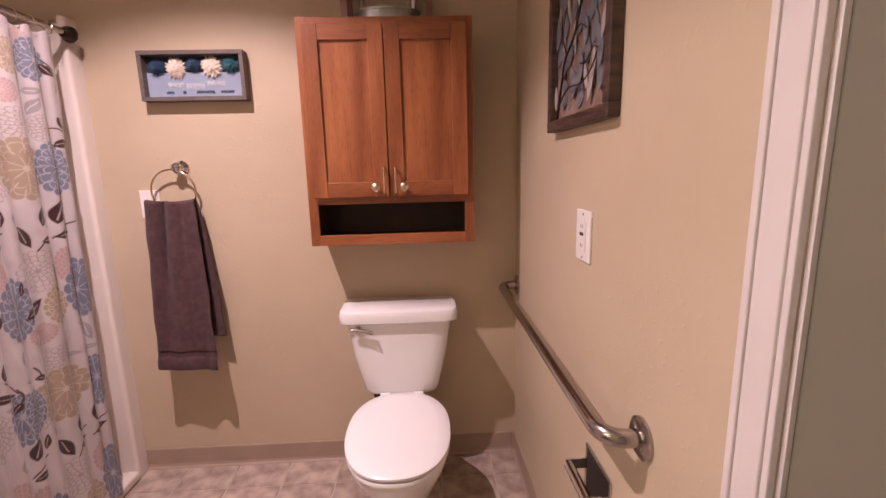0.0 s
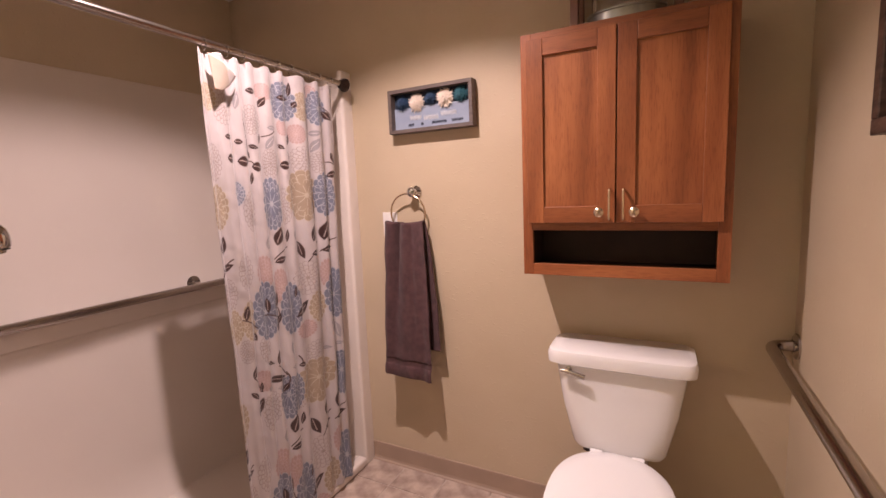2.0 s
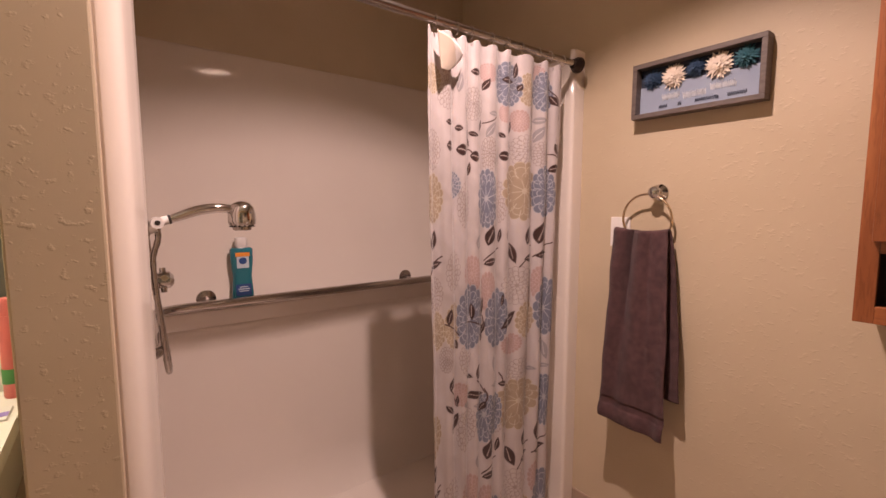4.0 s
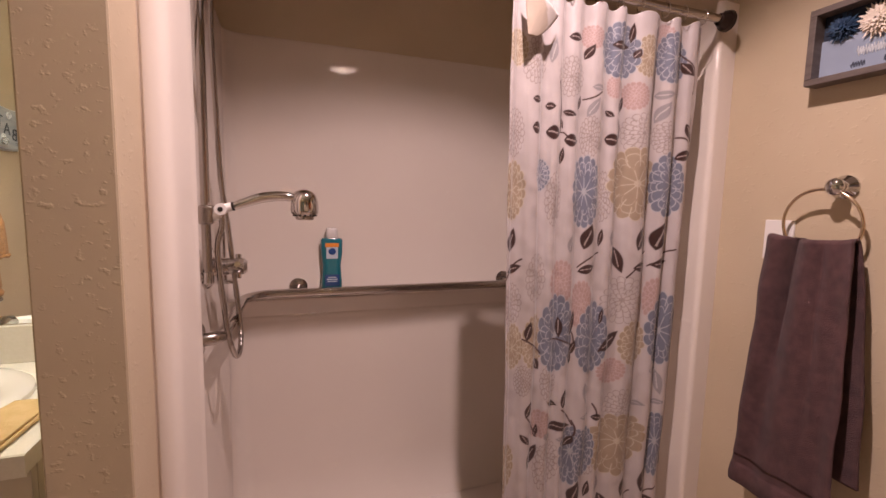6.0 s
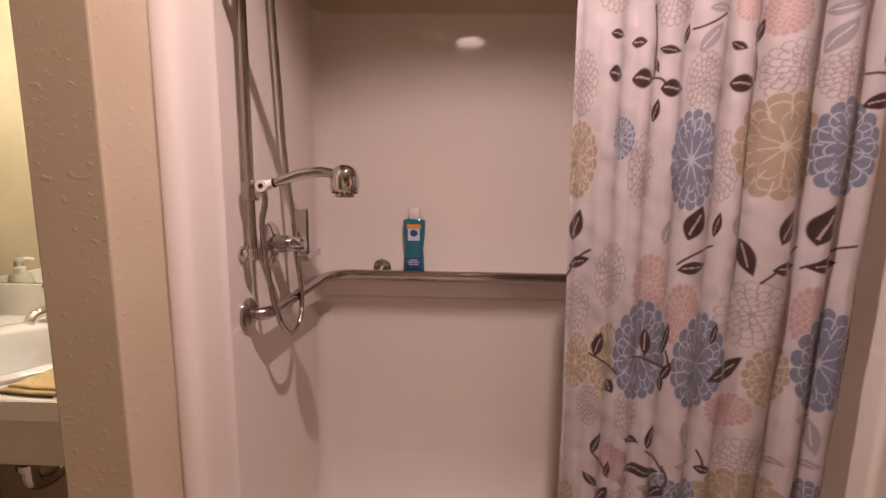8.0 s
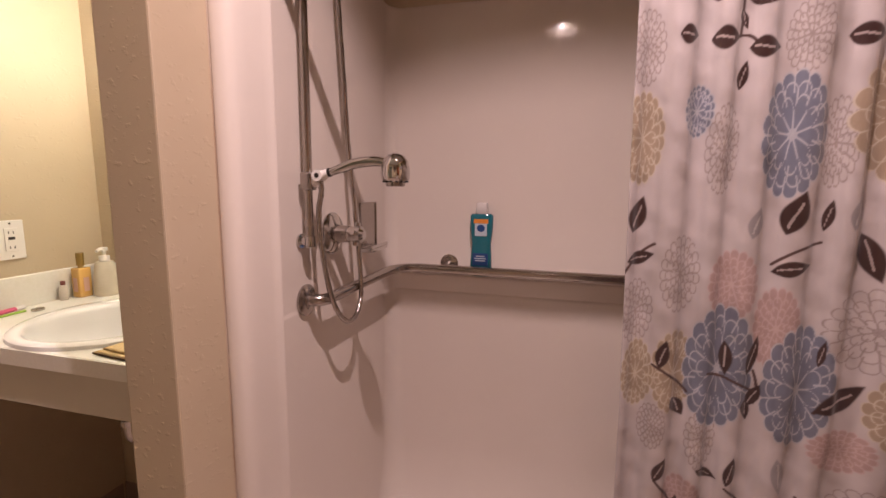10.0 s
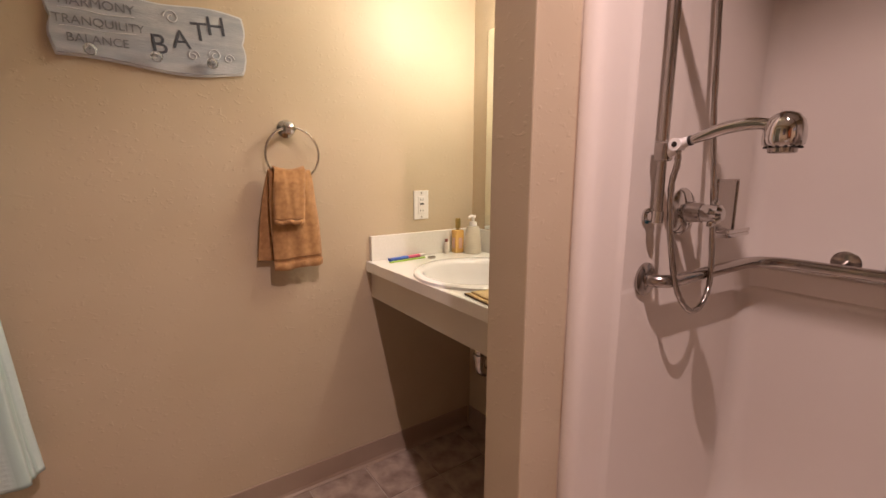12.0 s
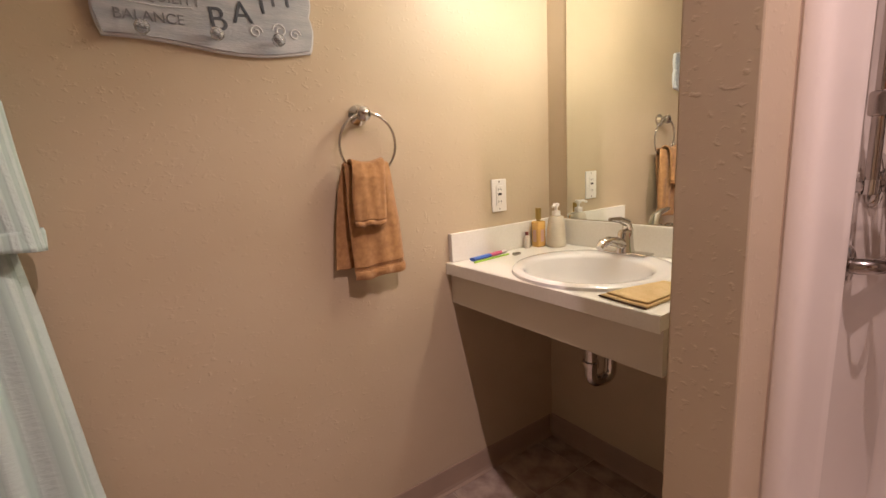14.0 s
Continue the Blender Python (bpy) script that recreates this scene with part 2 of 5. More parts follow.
solid("wall_east", boxes((EAST, EAST + T, DY1, NORTH, -0.1, CEIL), (EAST, EAST + T, SOUTH, DY0, -0.1, CEIL), (EAST, EAST + T, DY0, DY1, DH, CEIL)), M_WALL,
      "beige painted wall with a doorway cut through it", "wall", kind="structure")
solid("wall_west", boxes((WEST - T, WEST, SOUTH, PY0, -0.1, CEIL)), M_WALL, "beige painted alcove wall behind the mirror", "wall", kind="structure")
solid("wall_partition", boxes((BACK - T, PX, PY0, PY1, -0.1, CEIL), bevel=0.004), M_WALL, "beige textured stub wall between vanity and shower", "wall", kind="structure")
solid("wall_shower", boxes((BACK - T, BACK - 0.03, PY1, NORTH, -0.1, CEIL)), M_WALL, "beige painted wall above the shower surround", "wall", kind="structure")


def cove(name, x0, y0, x1, y1, out):
    """A vinyl cove base along a wall from one point to the other; out is the way into the room."""
    bm = bmesh.new()
    a, b, o = Vector((x0, y0, 0)), Vector((x1, y1, 0)), Vector((*out, 0))
    prof = [(0, 0), (0.014, 0), (0.014, 0.003), (0.007, 0.010), (0.004, 0.022), (0.004, 0.096), (0.002, 0.10), (0, 0.10)]
    A = [bm.verts.new(a + o * d + Vector((0, 0, z))) for d, z in prof]
    B = [bm.verts.new(b + o * d + Vector((0, 0, z))) for d, z in prof]
    n = len(prof)
    for i in range(n):
        bm.faces.new((A[i], A[(i + 1) % n], B[(i + 1) % n], B[i]))
    bm.faces.new(A)
    bm.faces.new(B[::-1])
    return solid(name, bm, M_BASE, "brown vinyl cove base along the wall", "baseboard", kind="structure")


SX = -1.39
cove("baseboard", SX + 0.002, NORTH, EAST - 0.015, NORTH, (0, -1))
cove("baseboard", EAST, NORTH, EAST, DY1 + 0.0695, (-1, 0))
cove("baseboard", WEST + 0.015, SOUTH, EAST, SOUTH, (0, 1))
cove("baseboard", WEST, SOUTH, WEST, PY0, (1, 0))
cove("baseboard", WEST + 0.015, PY0, PX, PY0, (0, -1))
cove("baseboard", PX, PY0, PX, PY1, (1, 0))


def shower_unit():
    e = thing("shower_surround", (-1.9, 1.1, 0), "glossy off-white fibreglass shower surround with low threshold", "shower", kind="structure")
    ztop, r = 1.945, 0.09
    # inner shell: a rounded U in plan, lofted upwards, with a step at bar height
    bm = bmesh.new()

    def loop(inset, z, rr):
        pts = []
        x0, y0, y1 = BACK + inset, SH_S + inset * 0.06, SH_N - inset * 0.06
        pts.append((SX - 0.018, SH_S - 0.0015))
        for i in range(9):
            a = math.pi * 1.5 - i / 8 * math.pi / 2
            pts.append((x0 + rr + rr * math.cos(a), y0 + rr + rr * math.sin(a)))
        for i in range(9):
            a = math.pi - i / 8 * math.pi / 2
            pts.append((x0 + rr + rr * math.cos(a), y1 - rr + rr * math.sin(a)))
        pts.append((SX - 0.018, SH_N + 0.0015))
        return [bm.verts.new((x, y, z)) for x, y in pts]

    levels = [(0.075, 0.03, 0.10), (0.055, 0.055, 0.09), (0.012, 0.16, 0.08), (0.006, 0.24, 0.07), (0.004, 0.60, 0.06), (0.004, 0.80, 0.06), (0.006, 0.852, 0.06), (0.011, 0.865, 0.06), (0.015, 0.873, 0.06), (0.0155, 0.879, 0.06), (0.014, 0.884, 0.06),
              (0.044, 0.942, 0.07), (0.046, 0.951, 0.07), (0.043, 0.957, 0.07), (0.010, 0.961, 0.05), (0.008, 0.967, 0.045), (0.009, 1.20, 0.045), (0.005, 1.45, 0.045), (-0.002, 1.62, 0.045), (-0.008, 1.71, 0.045),
              (-0.014, 1.79, 0.045), (-0.020, 1.86, 0.045), (-0.0265, ztop - 0.012, 0.045), (-0.029, ztop - 0.004, 0.045), (-0.034, ztop, 0.045)]
    rows = [loop(*l) for l in levels]
    for A, B in zip(rows, rows[1:]):
        for k in range(len(A) - 1):
            bm.faces.new((A[k], A[k + 1], B[k + 1], B[k]))
    bm.faces.new(rows[0])
    part("shell", bm, M_SURR, e)
    # jambs: a full rounded roll stands proud of the south side wall, a plainer one on the north
    for outline in ([(-1.41, PY1), (-1.284, PY1), (-1.281, 0.310), (-1.280, 0.322), (-1.282, 0.332), (-1.286, 0.340), (-1.294, 0.347), (-1.306, 0.352), (-1.330, 0.359), (-1.358, 0.3665), (-1.380, 0.3725),
                     (-1.388, 0.372), (-1.394, 0.366), (-1.397, 0.356), (-1.399, 0.345), (-1.404, SH_S), (-1.41, SH_S)],
                    [(-1.41, NORTH), (-1.41, SH_N), (-1.404, SH_N)] + [(-1.404 + 0.014 * math.sin(k * math.pi / 12), SH_N + 0.014 - 0.014 * math.cos(k * math.pi / 12)) for k in range(1, 7)] + [(SX, NORTH)]):
        bm = bmesh.new()
        prism(bm, outline, 0, ztop + 0.03)
        tops = [ed for ed in bm.edges if ed.verts[0].co.z > ztop and ed.verts[1].co.z > ztop]
        bmesh.ops.bevel(bm, geom=tops, offset=0.003, segments=2, profile=0.5, affect="EDGES")
        part("jamb", bm, M_SURR, e)
    part("sealant", boxes((-1.2845, -1.2805, PY1 - 0.001, PY1 + 0.0008, 0, ztop + 0.03)), M_CAULK, e, "brown-stained sealant line")
    part("threshold", boxes((SX - 0.05, SX + 0.01, SH_S + 0.002, SH_N - 0.002, 0.001, 0.046), bevel=0.012, seg=3), M_SURR, e)
    bm = bmesh.new()
    lathe(bm, [(0.055, 0.0302), (0.055, 0.033), (0.048, 0.034), (0.0, 0.034)], -1.9, 1.09)
    part("drain", bm, M_CHROME, e)
    return e


shower_unit()


def lever_handle(y):
    bm = bmesh.new()
    cyl(bm, (EAST + 0.010, y, 0.98), (EAST + 0.006, y, 0.98), 0.03)
    cyl(bm, (EAST + 0.006, y, 0.98), (EAST - 0.03, y, 0.98), 0.010)
    cyl(bm, (EAST - 0.03, y, 0.98), (EAST - 0.05, y, 0.98), 0.022, 0.026)
    return bm


def door_set():
    casing = thing("door_casing", (EAST, DY1, 0), "white painted moulded door casing beside the beige wall", "door frame", kind="structure")
    top = DH + 0.0685
    for y0, d, in ((DY1, 1), (DY0, -1)):
        def band(u0, u1, proud):
            ya, yb = sorted((y0 + d * u0, y0 + d * u1))
            return (EAST - proud, EAST, ya, yb, 0, top - (0.0 if u1 > 0.06 else 0.0685 - u1))
        bm = boxes(band(0.0, 0.0105, 0.0105), band(0.012, 0.0545, 0.0125), band(0.056, 0.0685, 0.0145), bevel=0.0022)
        box(bm, EAST - 0.0085, EAST, min(y0 + d * 0.003, y0 + d * 0.06), max(y0 + d * 0.003, y0 + d * 0.06), 0.001, DH)
        part("casing_board", bm, M_TRIM, casing, smooth=False)
    part("casing_board", boxes((EAST - 0.0125, EAST, DY0, DY1, DH, DH + 0.0545), (EAST - 0.0145, EAST, DY0, DY1, DH + 0.056, top), bevel=0.0022), M_TRIM, casing, smooth=False)
    part("jamb", boxes((EAST + 0.0005, EAST + T, DY1 - 0.0075, DY1 - 0.0005, 0, DH), bevel=0.0007), M_TRIM, casing, smooth=False)
    part("jamb", boxes((EAST, EAST + T, DY0 + 0.002, DY0 + 0.018, 0, DH), bevel=0.002), M_TRIM, casing, smooth=False)
    door = thing("door_1", (EAST + 0.05, 0, 0), "closed greige painted flush door in a white frame", "door", kind="structure")
    part("leaf", boxes((EAST + 0.007, EAST + 0.047, DY0 + 0.02, DY1 - 0.0076, 0.008, DH - 0.004), bevel=0.0005), M_DOOR, door, smooth=False)
    part("handle", lever_handle(DY0 + 0.08), M_STEEL, door, "brushed steel door knob")


door_set()


def wall_cabinet():
    x0, x1, z0, z1, yf = -0.486, 0.151, 1.083, 1.912, 1.69
    e = thing("wall_cabinet", ((x0 + x1) / 2, NORTH - 0.1, z0), "red-brown oak wall cabinet with two doors above the toilet", "cabinet")
    part("body", boxes((x0, x0 + 0.018, yf, NORTH, z0, z1), (x1 - 0.018, x1, yf, NORTH, z0, z1), (x0 + 0.018, x1 - 0.018, yf, NORTH, z1 - 0.018, z1),
                       (x0 + 0.018, x1 - 0.018, yf, NORTH, z0, z0 + 0.018)), M_OAK, e, smooth=False)
    # thin dark sheets over the oak stand in for shade in the open shelf
    part("shade_lining", boxes((x0 + 0.018, x1 - 0.018, NORTH - 0.012, NORTH - 0.004, z0 + 0.018, z1 - 0.018), (x0 + 0.018, x1 - 0.018, yf, NORTH - 0.012, 1.256, 1.266),
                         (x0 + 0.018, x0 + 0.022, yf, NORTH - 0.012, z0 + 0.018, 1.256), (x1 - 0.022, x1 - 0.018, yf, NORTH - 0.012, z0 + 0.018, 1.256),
                         (x0 + 0.022, x1 - 0.022, yf, NORTH - 0.012, z0 + 0.018, z0 + 0.022)), M_SHELF_SHADE, e, "near-black brown lining painted as the shade within the open shelf", smooth=False)
    f0 = yf - 0.018
    for nm, b, m in (("stile", (x0, x0 + 0.036, f0, yf, z0, z1), M_OAK), ("stile", (x1 - 0.036, x1, f0, yf, z0, z1), M_OAK), ("rail", (x0 + 0.036, x1 - 0.036, f0, yf, z1 - 0.04, z1), M_OAKH),
                     ("rail", (x0 + 0.036, x1 - 0.036, f0, yf, 1.243, 1.284), M_OAKH), ("rail", (x0 + 0.036, x1 - 0.036, f0, yf, z0, z0 + 0.04), M_OAKH)):
        part(nm, boxes(b, bevel=0.0015), m, e, smooth=False)
    xm = (x0 + x1) / 2 - 0.005
    for side, (a, b) in enumerate(((x0 + 0.024, xm - 0.002), (xm + 0.002, x1 - 0.024))):
        d = thing("door", (0, 0, 0))
        d.parent = e
        c0, c1 = 1.270, z1 - 0.026
        g0, g1 = f0 - 0.019, f0 - 0.001
        w = 0.056
        off = e.location
        d.location = Vector((a, g0, c0)) - off
        for nm, bb, m in (("door_stile", (a, a + w, g0, g1, c0, c1), M_OAK), ("door_stile", (b - w, b, g0, g1, c0, c1), M_OAK), ("door_rail", (a + w, b - w, g0, g1, c0, c0 + w), M_OAKH), ("door_rail", (a + w, b - w, g0, g1, c1 - w, c1), M_OAKH)):
            part(nm, boxes(bb, bevel=0.002), m, d, smooth=False)
        bm = boxes((a + w - 0.006, b - w + 0.006, g0 + 0.009, g1 - 0.002, c0 + w - 0.006, c1 - w + 0.006))
        part("door_panel", bm, M_OAK, d, smooth=False)
        hx = b - 0.016 if side == 0 else a + 0.022
        bm = bmesh.new()
        tube(bm, arc([(hx, g0 + 0.002, c0 + 0.012), (hx, g0 - 0.024, c0 + 0.012), (hx, g0 - 0.024, c0 + 0.11), (hx, g0 + 0.002, c0 + 0.11)], 0.01, 5), 0.0042, 10)
        part("handle", bm, M_BRASS, d, "brass-toned bar handle")
        kx = hx - 0.032 if side == 0 else hx + 0.032
        bm = bmesh.new()
        for (r0, ya), (r1, yb) in zip(((0.006, 0.0), (0.006, -0.012), (0.015, -0.016), (0.016, -0.022), (0.010, -0.027)), ((0.006, -0.012), (0.015, -0.016), (0.016, -0.022), (0.010, -0.027), (0.001, -0.028))):
            cyl(bm, (kx, g0 + ya, c0 + 0.036), (kx, g0 + yb, c0 + 0.036), r0, r1, 20, False)
        part("knob", bm, M_BRASS, d, "round brass-toned knob")


wall_cabinet()


def toilet():
    cx = -0.164
    e = thing("toilet", (cx, 1.5, 0), "white porcelain toilet with closed lid beneath the cabinet", "toilet")

    def loft(secs, cap=True):
        """secs: (z, cy, half width, half depth front, half depth back, squareness)"""
        bm = bmesh.new()
        rings = []
        for z, cy, hw, df, db, sq in secs:
            ring = []
            for k in range(48):
                a = k * math.tau / 48
                c, s = math.cos(a), math.sin(a)
                x = hw * math.copysign(abs(c) ** sq, c)
                y = (db if s > 0 else df) * math.copysign(abs(s) ** sq, s)
                ring.append(bm.verts.new((cx + x, cy + y, z)))
            rings.append(ring)
        for A, B in zip(rings, rings[1:]):
            for k in range(48):
                bm.faces.new((A[k], A[(k + 1) % 48], B[(k + 1) % 48], B[k]))
        bm.faces.new(rings[0][::-1])
        bm.faces.new(rings[-1])
        return bm

    part("tank", loft([(0.425, 1.785, 0.10, 0.07, 0.08, 0.4), (0.432, 1.785, 0.148, 0.085, 0.09, 0.35), (0.45, 1.785, 0.16, 0.092, 0.093, 0.35), (0.60, 1.785, 0.195, 0.100, 0.095, 0.33), (0.755, 1.785, 0.218, 0.106, 0.095, 0.30)]), M_PORC, e)
    part("tank_lid", loft([(0.756, 1.783, 0.236, 0.118, 0.098, 0.28), (0.760, 1.783, 0.244, 0.124, 0.10, 0.28), (0.792, 1.783, 0.246, 0.126, 0.10, 0.28), (0.805, 1.783, 0.240, 0.120, 0.098, 0.28), (0.811, 1.783, 0.225, 0.108, 0.09, 0.28)]), M_PORC, e)
    part("bowl", loft([(0.0, 1.53, 0.105, 0.20, 0.17, 0.6), (0.03, 1.53, 0.10, 0.195, 0.165, 0.65), (0.14, 1.52, 0.10, 0.20, 0.17, 0.75), (0.25, 1.49, 0.135, 0.24, 0.20, 0.85), (0.34, 1.46, 0.172, 0.27, 0.25, 0.9), (0.385, 1.45, 0.182, 0.278, 0.30, 0.88), (0.398, 1.45, 0.178, 0.274, 0.30, 0.88)]), M_PORC, e)
    part("pedestal_back", boxes((cx - 0.10, cx + 0.10, 1.62, 1.83, 0.0, 0.424), bevel=0.03, seg=4), M_PORC, e)
    part("seat", loft([(0.400, 1.445, 0.184, 0.274, 0.245, 0.88), (0.404, 1.445, 0.188, 0.278, 0.25, 0.88), (0.414, 1.445, 0.188, 0.278, 0.25, 0.88), (0.418, 1.445, 0.185, 0.275, 0.247, 0.88)]), M_SEAT, e)
    part("seat_lid", loft([(0.421, 1.445, 0.186, 0.272, 0.25, 0.86), (0.425, 1.445, 0.19, 0.276, 0.255, 0.86), (0.434, 1.445, 0.19, 0.276, 0.255, 0.86), (0.441, 1.445, 0.18, 0.264, 0.245, 0.86), (0.445, 1.445, 0.14, 0.22, 0.20, 0.88)]), M_SEAT, e)
    for s in (-1, 1):
        bm = bmesh.new()
        cyl(bm, (cx + s * 0.07 - 0.02, 1.685, 0.432), (cx + s * 0.07 + 0.02, 1.685, 0.432), 0.012)
        part("hinge", bm, M_SEAT, e)
    bm = bmesh.new()
    cyl(bm, (cx - 0.165, 1.69, 0.735), (cx - 0.165, 1.668, 0.735), 0.013)
    cyl(bm, (cx - 0.165, 1.672, 0.735), (cx - 0.165, 1.655, 0.735), 0.009)
    tube(bm, [(cx - 0.19, 1.662, 0.738), (cx - 0.165, 1.660, 0.737), (cx - 0.13, 1.657, 0.730), (cx - 0.105, 1.655, 0.724)], lambda t: 0.0065 + 0.003 * t, 10)
    part("flush_lever", bm, M_CHROME, e, "chrome flush lever")
    bm = bmesh.new()
    cyl(bm, (cx - 0.112, 1.775, 0.4245), (cx - 0.112, 1.775, 0.396), 0.014, 0.012)
    cyl(bm, (cx - 0.112, 1.775, 0.397), (cx - 0.112, 1.775, 0.384), 0.018, 0.018, 6)
    part("tank_bolt", bm, M_BLACKIRON, e, "dark bolt and nut beneath the tank")
    return e


toilet()


def flange(bm, p, n, r=0.04):
    p, n = Vector(p), Vector(n)
    cyl(bm, p, p + n * 0.006, r, r, 32)
    cyl(bm, p + n * 0.006, p + n * 0.011, r, r * 0.8, 32)


def grab_bar():
    e = thing("grab_bar", (EAST, 1.25, 0.852), "brushed steel grab bar on the wall beside the toilet", "grab bar")
    z, xb = 0.852, EAST - 0.075
    bm = bmesh.new()
    tube(bm, arc([(EAST, 0.717, z), (xb, 0.717, z), (xb, 1.845, z), (EAST, 1.845, z)], 0.055, 9), 0.018, 18)
    part("rail", bm, M_STEEL, e)
    for y in (0.717, 1.845):
        bm = bmesh.new()
        flange(bm, (EAST, y, z), (-1, 0, 0), 0.042)
        part("flange", bm, M_STEEL, e)


grab_bar()


def shower_bar():
    z = 0.982
    e = thing("shower_grab_bar", (BACK, 0.6, z), "L-shaped brushed steel grab bar around the shower corner", "grab bar")
    y0, xb = SH_S, BACK + 0.075
    bm = bmesh.new()
    tube(bm, arc([(-1.537, y0, z), (-1.537, y0 + 0.050, z), (-2.015, y0 + 0.062, z), (xb, y0 + 0.125, z), (xb, SH_N - 0.15, z), (BACK, SH_N - 0.15, z)], 0.045, 9), 0.0165, 18)
    part("rail", bm, M_STEEL, e)
    bm = bmesh.new()
    flange(bm, (-1.537, y0, z), (0, 1, 0), 0.042)
    part("flange", bm, M_STEEL, e)
    for y in (0.585, 1.487):
        bm = bmesh.new()
        flange(bm, (BACK, y, z + 0.012), (1, 0, 0), 0.038)
        cyl(bm, (BACK, y, z + 0.012), (xb, y, z), 0.012)
        part("flange", bm, M_STEEL, e)


shower_bar()


CZ = 0.893
BX, BY = -1.475, -0.225


def strip(name, a, b, thick, z0, z1, mat, parent, label=""):
    """A board that stands from a to b in plan, with its thickness behind."""
    a, b = Vector(a), Vector(b)
    d = (b - a).normalized()
    n = Vector((-d.y, d.x)) * thick
    bm = bmesh.new()
    prism(bm, [tuple(a), tuple(b), tuple(b + n), tuple(a + n)], z0, z1)
    part(name, bm, mat, parent, label, smooth=False)


def vanity():
    z, y0, y1 = CZ, SOUTH, PY0
    fl, fr, ye = -1.235, -1.238, 0.123
    e = thing("vanity_counter", (-1.4, -0.19, z), "cream laminate vanity counter with backsplash and open space under", "counter")
    bm = bmesh.new()
    prism(bm, [(fl, y0), (fr, ye), (-1.60, ye), (-1.60, y1), (WEST, y1), (WEST, y0)], z - 0.036, z, (BX, BY, 0.219))
    part("countertop", bm, M_LAM, e, smooth=False)
    strip("front_edge", (fl + 0.004, y0), (fr + 0.004, ye), 0.004, z - 0.040, z - 0.001, M_LAM, e)
    strip("apron", (fl - 0.016, y0), (fr - 0.016, ye - 0.002), 0.018, z - 0.148, z - 0.0365, M_APRON, e, "cream painted apron board")
    part("end_panel", boxes((-1.598, fr - 0.04, ye - 0.022, ye - 0.004, z - 0.148, z - 0.0365)), M_APRON, e, smooth=False)
    part("backsplash", boxes((WEST, WEST + 0.019, y0, y1, z + 0.0005, z + 0.1), bevel=0.002), M_LAM, e, smooth=False)
    part("side_splash", boxes((WEST + 0.0195, fl - 0.012, y0, y0 + 0.019, z + 0.0005, z + 0.1), bevel=0.002), M_LAM, e, smooth=False)
    b = thing("basin", (BX, BY, z), "round white drop-in basin with a wide rim", "sink")
    bm = bmesh.new()
    rings = []
    for r, zz, dx in ((0.026, z - 0.139, 0.03), (0.10, z - 0.125, 0.03), (0.148, z - 0.09, 0.03), (0.172, z - 0.035, 0.028), (0.180, z + 0.000, 0.026), (0.185, z + 0.009, 0.024), (0.193, z + 0.0135, 0.020),
                      (0.215, z + 0.0155, 0.006), (0.230, z + 0.014, 0.0), (0.238, z + 0.009, 0.0), (0.240, z + 0.0008, 0.0), (0.218, z + 0.0002, 0.0), (0.21, z - 0.012, 0.0)):
        rings.append([bm.verts.new((BX + dx + r * math.cos(k * math.tau / 72), BY + r * math.sin(k * math.tau / 72), zz)) for k in range(72)])
    for A, B in zip(rings, rings[1:]):
        for k in range(72):
            bm.faces.new((A[k], A[(k + 1) % 72], B[(k + 1) % 72], B[k]))
    bm.faces.new(rings[0])
    part("bowl", bm, M_PORC, b)
    bm = bmesh.new()
    lathe(bm, [(0.022, z - 0.138), (0.022, z - 0.134), (0.016, z - 0.133), (0.0, z - 0.133)], BX + 0.03, BY)
    part("drain", bm, M_CHROME, b, "chrome drain")
    f = thing("faucet", (-1.672, -0.24, z + 0.0145), "chrome single-lever basin faucet", "faucet")
    fx, fy, fz = -1.672, -0.24, z + 0.0145
    part("base_plate", boxes((fx - 0.025, fx + 0.025, fy - 0.075, fy + 0.075, fz, fz + 0.008), bevel=0.0035, seg=3), M_CHROME, f)
    bm = bmesh.new()
    lathe(bm, [(0.027, fz + 0.006), (0.024, fz + 0.02), (0.022, fz + 0.045), (0.021, fz + 0.062), (0.017, fz + 0.07), (0.0, fz + 0.072)], fx, fy)
    part("body", bm, M_CHROME, f)
    bm = bmesh.new()
    tube(bm, [(fx, fy, fz + 0.026), (fx + 0.04, fy, fz + 0.040), (fx + 0.08, fy, fz + 0.050), (fx + 0.11, fy, fz + 0.046), (fx + 0.122, fy, fz + 0.034)], lambda t: 0.016 - 0.005 * t, 16)
    part("spout", bm, M_CHROME, f)
    bm = bmesh.new()
    tube(bm, [(fx - 0.012, fy, fz + 0.066), (fx - 0.004, fy, fz + 0.092), (fx + 0.03, fy, fz + 0.104), (fx + 0.075, fy, fz + 0.110)], lambda t: 0.016 - 0.010 * t, 14)
    part("lever", bm, M_CHROME, f)
    f.scale = (1.12, 1.15, 1.12)
    p = thing("sink_trap", (BX, -0.20, 0.6), "chrome drain trap pipe beneath the basin", "pipe")
    bm = bmesh.new()
    tube(bm, arc([(BX, BY, z - 0.145), (BX, BY, 0.52), (BX - 0.075, BY + 0.02, 0.52), (BX - 0.075, BY + 0.02, 0.62), (WEST + 0.001, BY + 0.02, 0.62)], 0.036, 8), 0.019, 18)
    part("pipe", bm, M_CHROME, p)
    for zz in (0.64, 0.575):
        bm = bmesh.new()
        lathe(bm, [(0.019, zz), (0.026, zz + 0.002), (0.026, zz + 0.018), (0.019, zz + 0.02)], BX, BY, 10)
        part("slip_nut", bm, M_CHROME, p)
